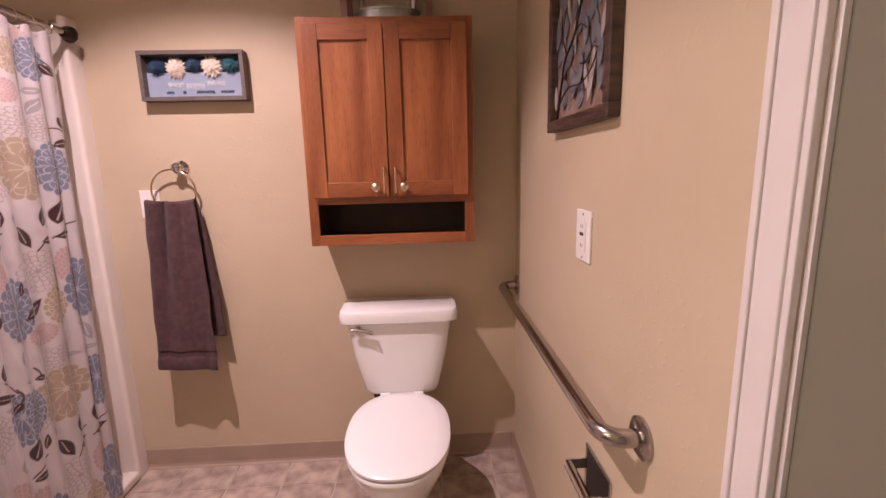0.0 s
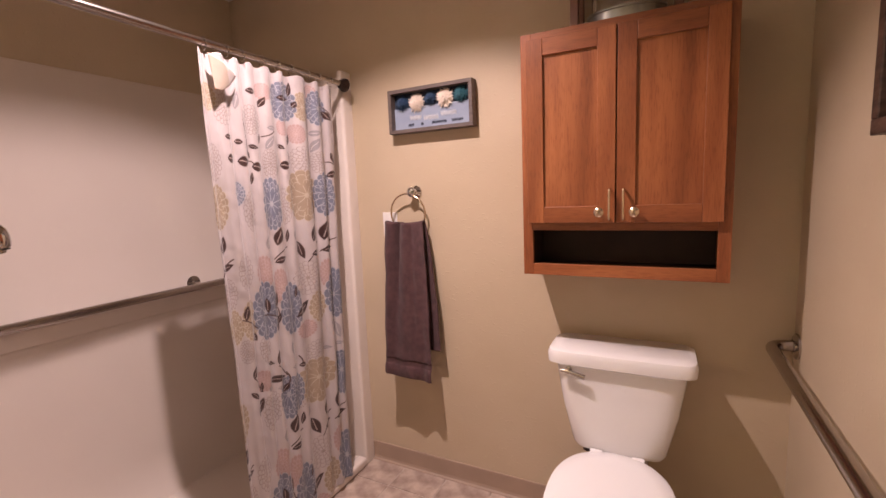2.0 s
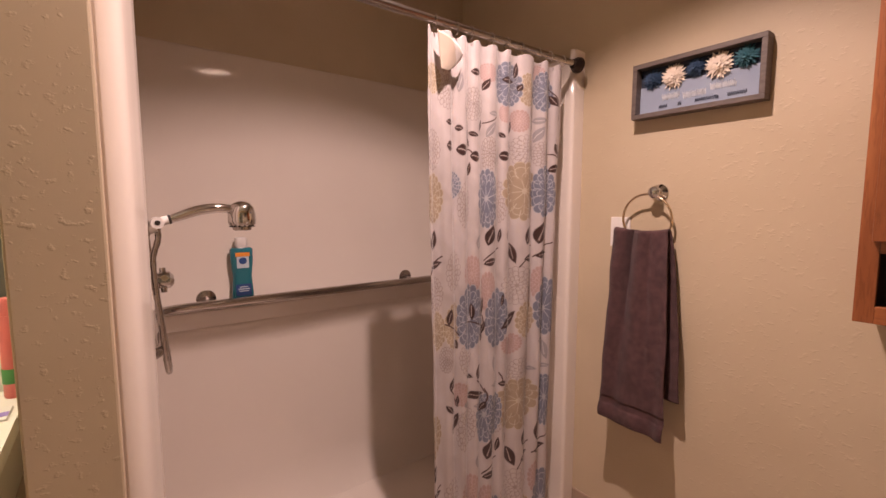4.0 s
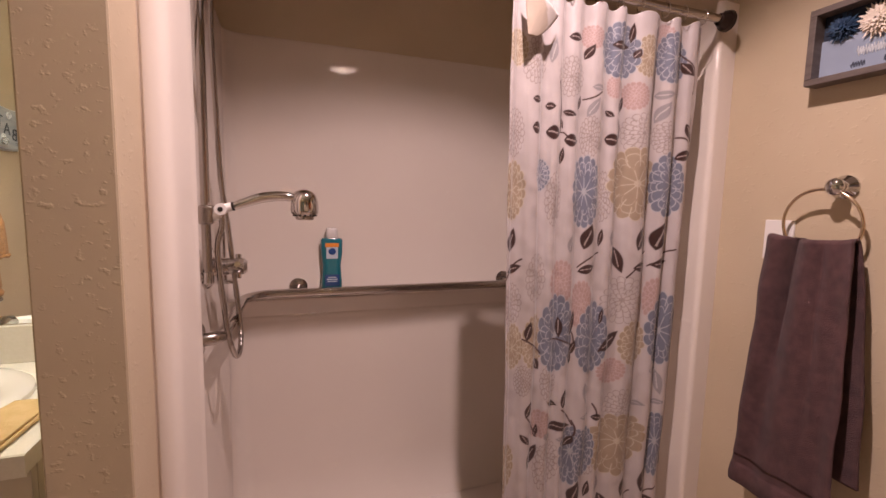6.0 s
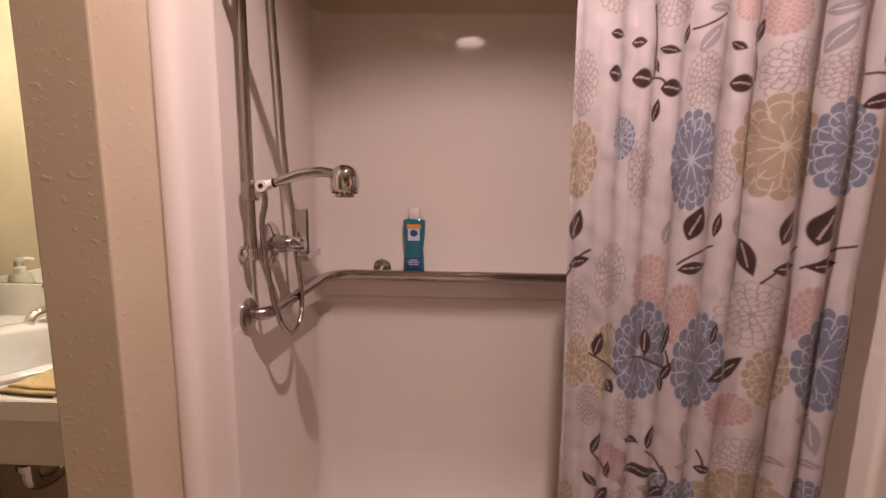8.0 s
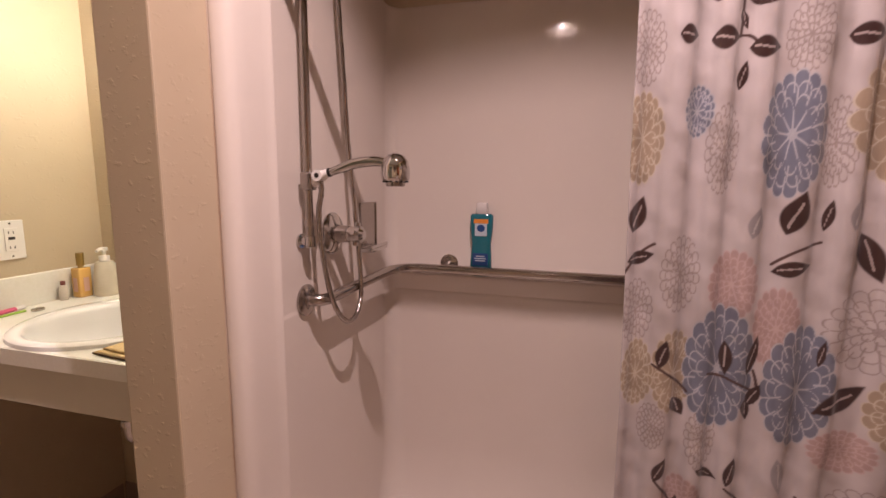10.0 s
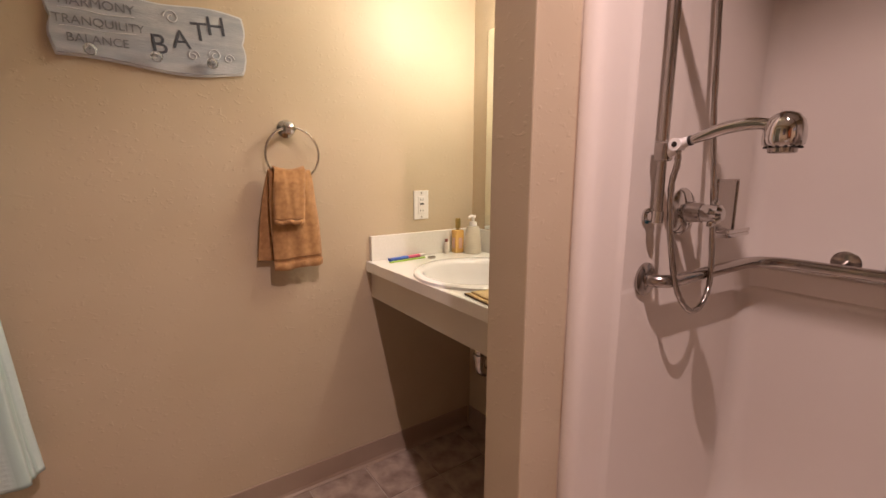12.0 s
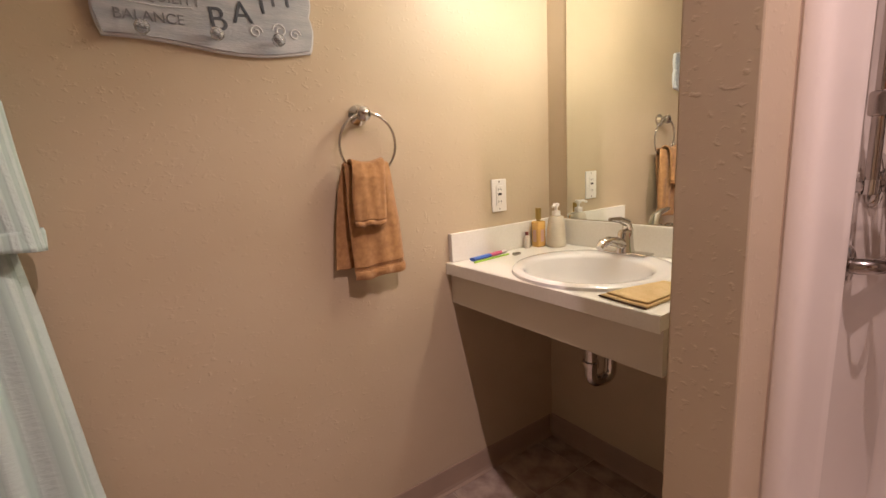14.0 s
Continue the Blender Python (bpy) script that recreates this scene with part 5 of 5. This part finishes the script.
# ---- shower fixtures ----
def hand_shower():
    y, bx, by = SH_S, -1.522, SH_S + 0.028
    e = thing("hand_shower", (bx, y + 0.04, 1.5), "chrome hand shower on a slide bar with metal hose", "shower head")
    bm = bmesh.new()
    cyl(bm, (bx, by, 1.128), (bx, by, 1.93), 0.0105)
    part("slide_bar", bm, M_STEEL, e)
    for z in (1.142, 1.90):
        bm = bmesh.new()
        cyl(bm, (bx, y, z), (bx, by + 0.004, z), 0.011)
        cyl(bm, (bx, y, z), (bx, y + 0.005, z), 0.019)
        cyl(bm, (bx, by, z - 0.014), (bx, by, z + 0.014), 0.0135)
        part("bar_bracket", bm, M_CHROME, e)
    part("slider", boxes((bx - 0.016, bx + 0.016, by - 0.016, by + 0.018, 1.272, 1.318), bevel=0.007, seg=3), M_STEEL, e)
    bm = bmesh.new()
    cyl(bm, (bx, by + 0.012, 1.290), (bx + 0.004, by + 0.030, 1.300), 0.0115, 0.0125)
    cyl(bm, (bx - 0.014, by + 0.034, 1.309), (bx + 0.018, by + 0.034, 1.309), 0.014)
    cyl(bm, (bx + 0.002, by + 0.034, 1.309), (bx, by + 0.058, 1.316), 0.0115, 0.0105)
    part("pivot", bm, M_PLATE, e, "white plastic pivot")
    bm = bmesh.new()
    cyl(bm, (bx + 0.0178, by + 0.034, 1.309), (bx + 0.0192, by + 0.034, 1.309), 0.006)
    cyl(bm, (bx, by + 0.0575, 1.3158), (bx, by + 0.063, 1.317), 0.0112)
    part("pivot_screw", bm, M_SLOT, e, "dark pivot screw and washer", smooth=False)
    bm = bmesh.new()
    hp = spline([(bx, by + 0.062, 1.317), (bx - 0.002, by + 0.085, 1.325), (bx - 0.005, by + 0.120, 1.337), (bx - 0.008, by + 0.155, 1.343), (bx - 0.010, by + 0.185, 1.343), (bx - 0.012, by + 0.212, 1.337)], 5)
    tube(bm, hp, lambda t: 0.0095 + 0.0035 * math.sin(t * 3.1), 18)
    part("handle", bm, M_CHROME, e)
    hx, hy = bx - 0.013, by + 0.228
    bm = bmesh.new()
    lathe(bm, [(0.0, 1.296), (0.029, 1.296), (0.034, 1.301), (0.0355, 1.312), (0.0345, 1.330), (0.030, 1.346), (0.021, 1.357), (0.009, 1.362), (0.0, 1.3625)], hx, hy, 36)
    part("spray_head", bm, M_CHROME, e)
    bm = bmesh.new()
    lathe(bm, [(0.0, 1.284), (0.020, 1.284), (0.0235, 1.286), (0.0245, 1.2955), (0.0, 1.2956)], hx, hy, 30)
    part("spray_face", bm, M_STEEL, e, "grey spray face")
    bm = bmesh.new()
    for k in range(14):
        a = k * math.tau / 14
        cyl(bm, (hx + 0.0285 * math.cos(a), hy + 0.0285 * math.sin(a), 1.2935), (hx + 0.0285 * math.cos(a), hy + 0.0285 * math.sin(a), 1.2962), 0.0035, seg=8)
    part("selector_ring", bm, M_SLOT, e, "dark notches round the spray head", smooth=False)
    bm = bmesh.new()
    pts = spline([(-1.690, y + 0.030, 1.965), (-1.698, y + 0.028, 1.86), (-1.708, y + 0.026, 1.76), (-1.722, y + 0.030, 1.58), (-1.732, y + 0.036, 1.39), (-1.730, y + 0.050, 1.26), (-1.726, y + 0.062, 1.135), (-1.722, y + 0.074, 1.00),
                  (-1.700, y + 0.080, 0.938), (-1.665, y + 0.080, 0.905), (-1.625, y + 0.076, 0.903), (-1.588, y + 0.070, 0.935), (-1.560, y + 0.064, 0.99), (-1.541, y + 0.058, 1.07), (-1.534, y + 0.052, 1.15), (-1.532, y + 0.050, 1.22),
                  (-1.526, by + 0.034, 1.268), (bx, by + 0.034, 1.299)], 12)
    tube(bm, pts, lambda t: 0.0072 + 0.0005 * math.sin(t * 1500), 12)
    part("hose", bm, M_STEEL, e, "flexible grey metal hose")
    bm = bmesh.new()
    cyl(bm, (-1.690, y, 2.0), (-1.690, y + 0.045, 1.985), 0.012)
    cyl(bm, (-1.690, y, 2.0), (-1.690, y + 0.006, 2.0), 0.03)
    cyl(bm, (-1.690, y + 0.034, 2.0), (-1.690, y + 0.030, 1.955), 0.012)
    part("supply_elbow", bm, M_CHROME, e)


hand_shower()


def mixing_valve():
    y, x, z = SH_S, -1.685, 1.145
    e = thing("shower_valve", (x, y, z), "chrome shower mixing valve with round plate and lever", "shower valve")
    bm = bmesh.new()
    for (r0, a), (r1, b) in zip(((0.062, 0), (0.062, 0.004), (0.054, 0.012)), ((0.062, 0.004), (0.054, 0.012), (0.028, 0.018))):
        cyl(bm, (x, y + a, z), (x, y + b, z), r0, r1, 40, False)
    part("escutcheon", bm, M_CHROME, e)
    bm = bmesh.new()
    cyl(bm, (x, y + 0.012, z), (x, y + 0.055, z), 0.027, 0.024, 32)
    part("sleeve", bm, M_STEEL, e, "darker steel sleeve")
    bm = bmesh.new()
    cyl(bm, (x, y + 0.055, z), (x, y + 0.095, z), 0.022, 0.024, 12)
    cyl(bm, (x, y + 0.095, z), (x, y + 0.104, z), 0.024, 0.014, 12)
    for a in (0.3, math.pi / 2 + 0.3, math.pi + 0.3, math.pi * 1.5 + 0.3):
        cyl(bm, (x, y + 0.080, z), (x + 0.034 * math.cos(a), y + 0.080, z + 0.034 * math.sin(a)), 0.009, 0.008, 12)
    part("handle", bm, M_CHROME, e)


mixing_valve()


def soap_dish():
    e = thing("soap_dish", (-1.94, SH_S, 1.15), "recessed grey soap dish with a small chrome tray", "soap dish")
    x0, x1, z0, z1, y = -2.005, -1.872, 1.075, 1.228, SH_S
    part("niche_back", boxes((x0 + 0.006, x1 - 0.006, y + 0.001, y + 0.004, z0, z1 - 0.006)), M_STEEL, e, "dull grey niche plate", smooth=False)
    for b in ((x0, x1, z1 - 0.006, z1), (x0, x0 + 0.006, z0, z1 - 0.006), (x1 - 0.006, x1, z0, z1 - 0.006)):
        part("rim", boxes((b[0], b[1], y, y + 0.008, b[2], b[3]), bevel=0.002), M_STEEL, e, smooth=False)
    part("tray", boxes((x0 - 0.004, x1 + 0.004, y, y + 0.048, z0 - 0.014, z0), bevel=0.006, seg=3), M_CHROME, e)
    part("tray_lip", boxes((x0 - 0.004, x1 + 0.004, y + 0.042, y + 0.048, z0 - 0.001, z0 + 0.010), bevel=0.0025), M_CHROME, e, smooth=False)


soap_dish()


def bath_gel():
    blue = material("blue_green_gel", (0.012, 0.13, 0.17), 0.18, colour2=(0.02, 0.17, 0.21), scale=6, coat=0.4)
    cap = material("clear_cap", (0.62, 0.58, 0.55), 0.15)
    orange = material("orange_label", (0.75, 0.26, 0.04), 0.4)
    navy = material("navy_label", (0.015, 0.06, 0.20), 0.4)
    lab = material("pale_label", (0.50, 0.56, 0.62), 0.4)
    x, y, z0 = BACK + 0.033, 0.712, 0.9585
    e = thing("gel_bottle", (x, y, z0), "blue-green shower gel bottle standing on the ledge behind the bar", "bottle")

    def lo(secs, seg=32):
        bm = bmesh.new()
        rings = []
        for z, hw, hd in secs:
            ring = []
            for k in range(seg):
                a = k * math.tau / seg
                ring.append(bm.verts.new((x + hd * math.copysign(abs(math.cos(a)) ** 0.7, math.cos(a)), y + hw * math.copysign(abs(math.sin(a)) ** 0.6, math.sin(a)), z)))
            rings.append(ring)
        for A, B in zip(rings, rings[1:]):
            for k in range(seg):
                bm.faces.new((A[k], A[(k + 1) % seg], B[(k + 1) % seg], B[k]))
        bm.faces.new(rings[0][::-1])
        bm.faces.new(rings[-1])
        return bm

    part("bottle_body", lo([(z0, 0.036, 0.017), (z0 + 0.01, 0.041, 0.021), (z0 + 0.07, 0.039, 0.021), (z0 + 0.13, 0.035, 0.020), (z0 + 0.19, 0.041, 0.021), (z0 + 0.243, 0.042, 0.021), (z0 + 0.252, 0.036, 0.017)]), blue, e)
    part("cap", lo([(z0 + 0.2525, 0.021, 0.015), (z0 + 0.258, 0.023, 0.0165), (z0 + 0.292, 0.021, 0.015), (z0 + 0.296, 0.017, 0.012)]), cap, e, "translucent white cap")
    xf = x + 0.0215
    part("label_band", boxes((xf - 0.001, xf, y - 0.026, y + 0.026, z0 + 0.215, z0 + 0.232)), orange, e, "orange label band", smooth=False)
    part("label", boxes((xf - 0.001, xf + 0.0004, y - 0.022, y + 0.022, z0 + 0.165, z0 + 0.2145)), lab, e, "pale label panel", smooth=False)
    bm = bmesh.new()
    cyl(bm, (xf, y, z0 + 0.196), (xf + 0.0012, y, z0 + 0.196), 0.0145)
    part("emblem", bm, navy, e, "navy oval emblem", smooth=False)
    part("label_foot", boxes((xf - 0.001, xf, y - 0.028, y + 0.028, z0 + 0.045, z0 + 0.095)), navy, e, "dark blue lower label", smooth=False)
    for k, (L, zz) in enumerate(((0.015, 0.083), (0.021, 0.074), (0.018, 0.065))):
        part("label_bar", boxes((xf, xf + 0.0006, y - L, y + L, z0 + zz - 0.002, z0 + zz + 0.002)), lab, e, "pale unreadable label line", smooth=False)
    e.scale = (1, 1, 0.91)


bath_gel()


# ---- on the vanity ----
def vanity_things():
    z = CZ + 0.0005
    stone = material("beige_ceramic", (0.60, 0.54, 0.43), 0.3, colour2=(0.64, 0.58, 0.47), scale=30)
    e = thing("soap_dispenser", (-1.695, -0.55, z), "beige ceramic soap dispenser with a white pump", "soap dispenser")
    bm = bmesh.new()
    lathe(bm, [(0.0, z), (0.035, z), (0.0375, z + 0.005), (0.038, z + 0.018), (0.0355, z + 0.065), (0.030, z + 0.107), (0.025, z + 0.118), (0.0, z + 0.120)], -1.695, -0.55)
    part("jar", bm, stone, e)
    bm = bmesh.new()
    lathe(bm, [(0.016, z + 0.1202), (0.016, z + 0.138), (0.006, z + 0.140), (0.006, z + 0.154), (0.012, z + 0.156), (0.012, z + 0.167), (0.0, z + 0.169)], -1.695, -0.55, 24)
    tube(bm, [(-1.695, -0.55, z + 0.162), (-1.675, -0.542, z + 0.164), (-1.660, -0.536, z + 0.158)], 0.005, 10)
    part("pump", bm, M_PLATE, e, "white plastic pump")
    amber = material("amber_liquid", (0.74, 0.42, 0.12), 0.08, colour2=(0.82, 0.52, 0.18), scale=4, coat=0.5)
    gold = material("gold_cap", (0.42, 0.30, 0.10), 0.3, 0.8)
    pinkl = material("pink_label", (0.68, 0.42, 0.32), 0.5)
    e = thing("perfume_bottle", (-1.65, -0.60, z), "square amber perfume bottle with a gold cap", "bottle")
    part("bottle_body", boxes((-1.671, -1.628, -0.619, -0.581, z, z + 0.101), bevel=0.005, seg=3), amber, e)
    part("bottle_label", boxes((-1.6278, -1.6272, -0.609, -0.591, z + 0.02, z + 0.068)), pinkl, e, "pale pink label", smooth=False)
    part("bottle_label", boxes((-1.659, -1.641, -0.5806, -0.5799, z + 0.02, z + 0.068)), pinkl, e, "pale pink label", smooth=False)
    bm = bmesh.new()
    lathe(bm, [(0.008, z + 0.1012), (0.008, z + 0.107), (0.0115, z + 0.108), (0.0115, z + 0.150), (0.010, z + 0.152), (0.0, z + 0.152)], -1.65, -0.60, 24)
    part("cap", bm, gold, e, "gold cap")
    white = material("lotion_white", (0.66, 0.58, 0.50), 0.3)
    dark = material("dark_cap", (0.20, 0.05, 0.04), 0.4)
    e = thing("travel_bottle", (-1.595, -0.61, z), "small white travel bottle with a dark red cap", "bottle")
    bm = bmesh.new()
    lathe(bm, [(0.0, z), (0.011, z), (0.012, z + 0.003), (0.012, z + 0.042), (0.007, z + 0.05), (0.0, z + 0.0505)], -1.595, -0.61, 24)
    part("bottle_body", bm, white, e)
    bm = bmesh.new()
    lathe(bm, [(0.007, z + 0.0507), (0.007, z + 0.064), (0.0, z + 0.065)], -1.595, -0.61, 20)
    part("cap", bm, dark, e, "dark red cap")

    def flat_tube(name, a, b, w, h, mats, label, cat, names, cuts):
        a, b = Vector(a), Vector(b)
        d = (b - a).normalized()
        n = Vector((-d.y, d.x, 0))
        e = thing(name, ((a + b) / 2), label, cat)
        for nm, m, t0, t1, w0, w1, lab in zip(names, mats, cuts, cuts[1:], w, w[1:], [""] * 9):
            bm = bmesh.new()
            rings = []
            for t, ww in ((t0, w0), (t1, w1)):
                p = a + (b - a) * t
                rings.append([bm.verts.new(p + n * ww * math.cos(q) + Vector((0, 0, h / 2 + h / 2 * math.sin(q)))) for q in [k * math.tau / 14 for k in range(14)]])
            A, B = rings
            for k in range(14):
                bm.faces.new((A[k], A[(k + 1) % 14], B[(k + 1) % 14], B[k]))
            bm.faces.new(A[::-1])
            bm.faces.new(B)
            part(nm, bm, m, e, lab)
        return e

    blue = material("paste_blue", (0.03, 0.10, 0.45), 0.3)
    rose = material("paste_rose", (0.62, 0.10, 0.20), 0.3)
    flat_tube("toothpaste", (-1.305, -0.590, z), (-1.480, -0.612, z), [0.014, 0.014, 0.013, 0.008, 0.008], 0.013, [blue, blue, rose, M_PLATE], "blue and pink toothpaste tube lying on the counter", "toothpaste", ["crimped_end", "tube_body", "tube_band", "cap"], [0, 0.08, 0.5, 0.86, 1.0])
    green = material("lime_plastic", (0.38, 0.62, 0.06), 0.3)
    flat_tube("toothbrush", (-1.290, -0.560, z), (-1.460, -0.575, z), [0.004, 0.0055, 0.003, 0.006], 0.006, [green, green, green], "lime green toothbrush lying beside the toothpaste", "toothbrush", ["handle_end", "handle", "brush_neck"], [0, 0.45, 0.85, 1.0])
    bristle = thing("razor", (-1.475, -0.548, z), "small grey disposable razor head on the counter", "razor")
    part("razor_head", boxes((-1.492, -1.462, -0.557, -0.539, z, z + 0.010), bevel=0.003), M_STEEL, bristle, smooth=False)
    # folded washcloth with a dark stitched edge
    cloth = material("ochre_cloth", (0.60, 0.42, 0.20), 0.95, colour2=(0.68, 0.50, 0.26), scale=40, bump=0.003, bump_scale=300)
    e = thing("folded_cloth", (-1.36, 0.03, z), "folded ochre washcloth beside the round basin", "washcloth")
    corners = [(-1.262, -0.042), (-1.250, 0.083), (-1.47, 0.09), (-1.47, -0.004)]
    for k in range(2):
        n = 26
        U, V = np.meshgrid(np.linspace(0, 1, n), np.linspace(0, 1, n))
        c = [np.array(q) for q in corners]
        s = 1 - 0.13 * k
        mid = sum(c) / 4
        c = [mid + (q - mid) * s for q in c]
        P = (1 - U)[..., None] * ((1 - V)[..., None] * c[0] + V[..., None] * c[1]) + U[..., None] * ((1 - V)[..., None] * c[3] + V[..., None] * c[2])
        Zc = z + 0.0035 + 0.005 * k + 0.0045 * (0.5 + 0.5 * np.sin(U * 8 + V * 5 + k)) * np.sin(U * 3.1) ** 2 * np.sin(V * 3.1) + 0.0008 * np.sin(V * 9)
        sheet_object("cloth_layer", np.dstack([P, Zc]), cloth, e, 0.005)
    edge = material("dark_stitch", (0.09, 0.045, 0.02), 0.9)
    bm = bmesh.new()
    tube(bm, [(-1.470, -0.007, z + 0.003), (-1.36, -0.025, z + 0.003), (-1.261, -0.045, z + 0.003), (-1.253, 0.02, z + 0.003), (-1.248, 0.083, z + 0.003)], 0.0022, 6)
    part("stitched_edge", bm, edge, e, "dark brown stitched edge")
    pink = material("pink_spray", (0.62, 0.14, 0.13), 0.35, colour2=(0.66, 0.17, 0.15), scale=5)
    grn = material("green_label", (0.05, 0.25, 0.06), 0.4)
    e = thing("spray_bottle", (-1.70, 0.105, z), "tall pink spray bottle with a small green label", "bottle")
    bm = bmesh.new()
    lathe(bm, [(0.0, z), (0.021, z), (0.022, z + 0.004), (0.022, z + 0.19), (0.018, z + 0.198), (0.0, z + 0.199)], -1.70, 0.105, 32)
    part("bottle_body", bm, pink, e)
    bm = bmesh.new()
    lathe(bm, [(0.019, z + 0.1985), (0.019, z + 0.235), (0.016, z + 0.24), (0.0, z + 0.2405)], -1.70, 0.105, 32)
    part("cap", bm, pink, e)
    bm = bmesh.new()
    lathe(bm, [(0.0225, z + 0.035), (0.0228, z + 0.036), (0.0228, z + 0.070), (0.0225, z + 0.071)], -1.70, 0.105, 32)
    part("bottle_label", bm, grn, e, "green label")
    lil = material("lilac_print", (0.30, 0.20, 0.55), 0.5)
    e = thing("small_packet", (-1.575, 0.09, z), "flat white packet with a purple band", "packet")
    part("packet_body", boxes((-1.615, -1.535, 0.072, 0.110, z, z + 0.006), bevel=0.0015), M_PLATE, e, smooth=False)
    part("packet_band", boxes((-1.575, -1.550, 0.0725, 0.1095, z + 0.0061, z + 0.0069)), lil, e, "purple band", smooth=False)


vanity_things()


def vanity_light():
    brass = M_CHROME
    glow = material("frosted_globe", (0.9, 0.85, 0.75), 0.4)
    b = glow.node_tree.nodes["Principled BSDF"]
    b.inputs["Emission Color"].default_value, b.inputs["Emission Strength"].default_value = (1.0, 0.94, 0.84, 1), 118.0
    e = thing("vanity_light", (WEST, -0.2, 1.9), "chrome vanity light bar with three frosted globes", "wall light")
    part("back_plate", boxes((WEST, WEST + 0.022, -0.36, 0.16, 1.88, 1.98), bevel=0.004), brass, e, smooth=False)
    for y in (-0.26, -0.10, 0.06):
        bm = bmesh.new()
        cyl(bm, (WEST + 0.022, y, 1.93), (WEST + 0.108, y, 1.93), 0.022, 0.026)
        part("socket", bm, brass, e)
        bm = bmesh.new()
        bmesh.ops.create_uvsphere(bm, u_segments=28, v_segments=16, radius=0.047, matrix=Matrix.Translation((WEST + 0.150, y, 1.93)))
        part("globe", bm, glow, e, "frosted glass globe")


vanity_light()


def ceiling_can():
    e = thing("recessed_light", (LX, LY, CEIL), "recessed ceiling light with a white trim ring", "ceiling light")
    bm = bmesh.new()
    lathe(bm, [(0.080, CEIL - 0.004), (0.104, CEIL - 0.003), (0.108, CEIL - 0.0005), (0.080, CEIL - 0.0005)], LX, LY, 48, caps=False)
    part("trim_ring", bm, M_PLATE, e)
    bm = bmesh.new()
    lathe(bm, [(0.080, CEIL - 0.002), (0.080, CEIL + 0.064), (0.0, CEIL + 0.065)], LX, LY, 48, caps=False)
    part("can", bm, M_CEIL, e)
    glow = material("bulb_rim", (0.9, 0.85, 0.78), 0.4)
    b = glow.node_tree.nodes["Principled BSDF"]
    b.inputs["Emission Color"].default_value, b.inputs["Emission Strength"].default_value = (1.0, 0.80, 0.76, 1), 150.0
    bm = bmesh.new()
    tube(bm, [(LX + 0.030 * math.cos(k * math.tau / 40), LY + 0.030 * math.sin(k * math.tau / 40), CEIL + 0.0545) for k in range(40)], 0.007, 10, closed=True)
    part("bulb", bm, glow, e, "glowing reflector bulb rim")


ceiling_can()


def lantern():
    cx, cy, z = -0.159, 1.79, 1.9125
    wood = material("lantern_wood", (0.13, 0.06, 0.035), 0.5, colour2=(0.19, 0.09, 0.055), scale=14, stretch=(1, 1, 0.2))
    zinc = material("galvanised", (0.30, 0.31, 0.29), 0.35, 0.9, colour2=(0.38, 0.38, 0.36), scale=40, rough_var=0.08)
    glass = bpy.data.materials.new("lantern_glass")
    glass.use_nodes = True
    b = glass.node_tree.nodes["Principled BSDF"]
    b.inputs["Transmission Weight"].default_value, b.inputs["Roughness"].default_value, b.inputs["IOR"].default_value = 1.0, 0.03, 1.45
    e = thing("lantern", (cx, cy, z), "wooden post lantern with a galvanised ring and glass cylinder", "lantern")
    for sx in (-1, 1):
        for sy in (-1, 1):
            part("post", boxes((cx + sx * 0.155 - 0.013, cx + sx * 0.155 + 0.013, cy + sy * 0.055 - 0.013, cy + sy * 0.055 + 0.013, z, z + 0.27), bevel=0.002), wood, e, smooth=False)
    part("top_board", boxes((cx - 0.175, cx + 0.175, cy - 0.075, cy + 0.075, z + 0.2705, z + 0.288), bevel=0.003), wood, e, smooth=False)
    bm = bmesh.new()
    lathe(bm, [(0.0, z + 0.0005), (0.122, z + 0.0005), (0.122, z + 0.006), (0.119, z + 0.008), (0.119, z + 0.040), (0.123, z + 0.042), (0.123, z + 0.048), (0.116, z + 0.050), (0.0, z + 0.0501)], cx, cy, 56, 1.0, 0.62)
    part("metal_ring", bm, zinc, e, "galvanised metal base ring")
    bm = bmesh.new()
    lathe(bm, [(0.104, z + 0.0505), (0.107, z + 0.0505), (0.107, z + 0.23), (0.104, z + 0.23)], cx, cy, 56, 1.0, 0.62)
    part("glass_cylinder", bm, glass, e, "clear glass cylinder")


lantern()


# ---- floor tiles ----
def floor_tiles():
    p, j = 0.238, 0.0032
    cache = {}
    for i in range(-9, 3):
        for k in range(-11, 2):
            xa, xb = 0.235 + i * p, 0.235 + (i + 1) * p
            ya, yb = 1.725 + k * p, 1.725 + (k + 1) * p
            west = WEST if (ya + yb) / 2 < PY0 else SX
            xa, xb = max(xa, west), min(xb, EAST)
            ya, yb = max(ya, SOUTH), min(yb, NORTH)
            if xb - xa < 0.01 or yb - ya < 0.01:
                continue
            key = (round(xb - xa, 3), round(yb - ya, 3))
            if key not in cache:
                bm = boxes((-key[0] / 2 + j, key[0] / 2 - j, -key[1] / 2 + j, key[1] / 2 - j, -0.0039, 0.0), bevel=0.0008, seg=1)
                me = bpy.data.meshes.new("floor_tile")
                bm.to_mesh(me)
                bm.free()
                me.materials.append(M_TILE)
                cache[key] = me
            t = new("floor_tile", cache[key])
            t.location = ((xa + xb) / 2, (ya + yb) / 2, 0)
            t.parent = FLOOR


floor_tiles()
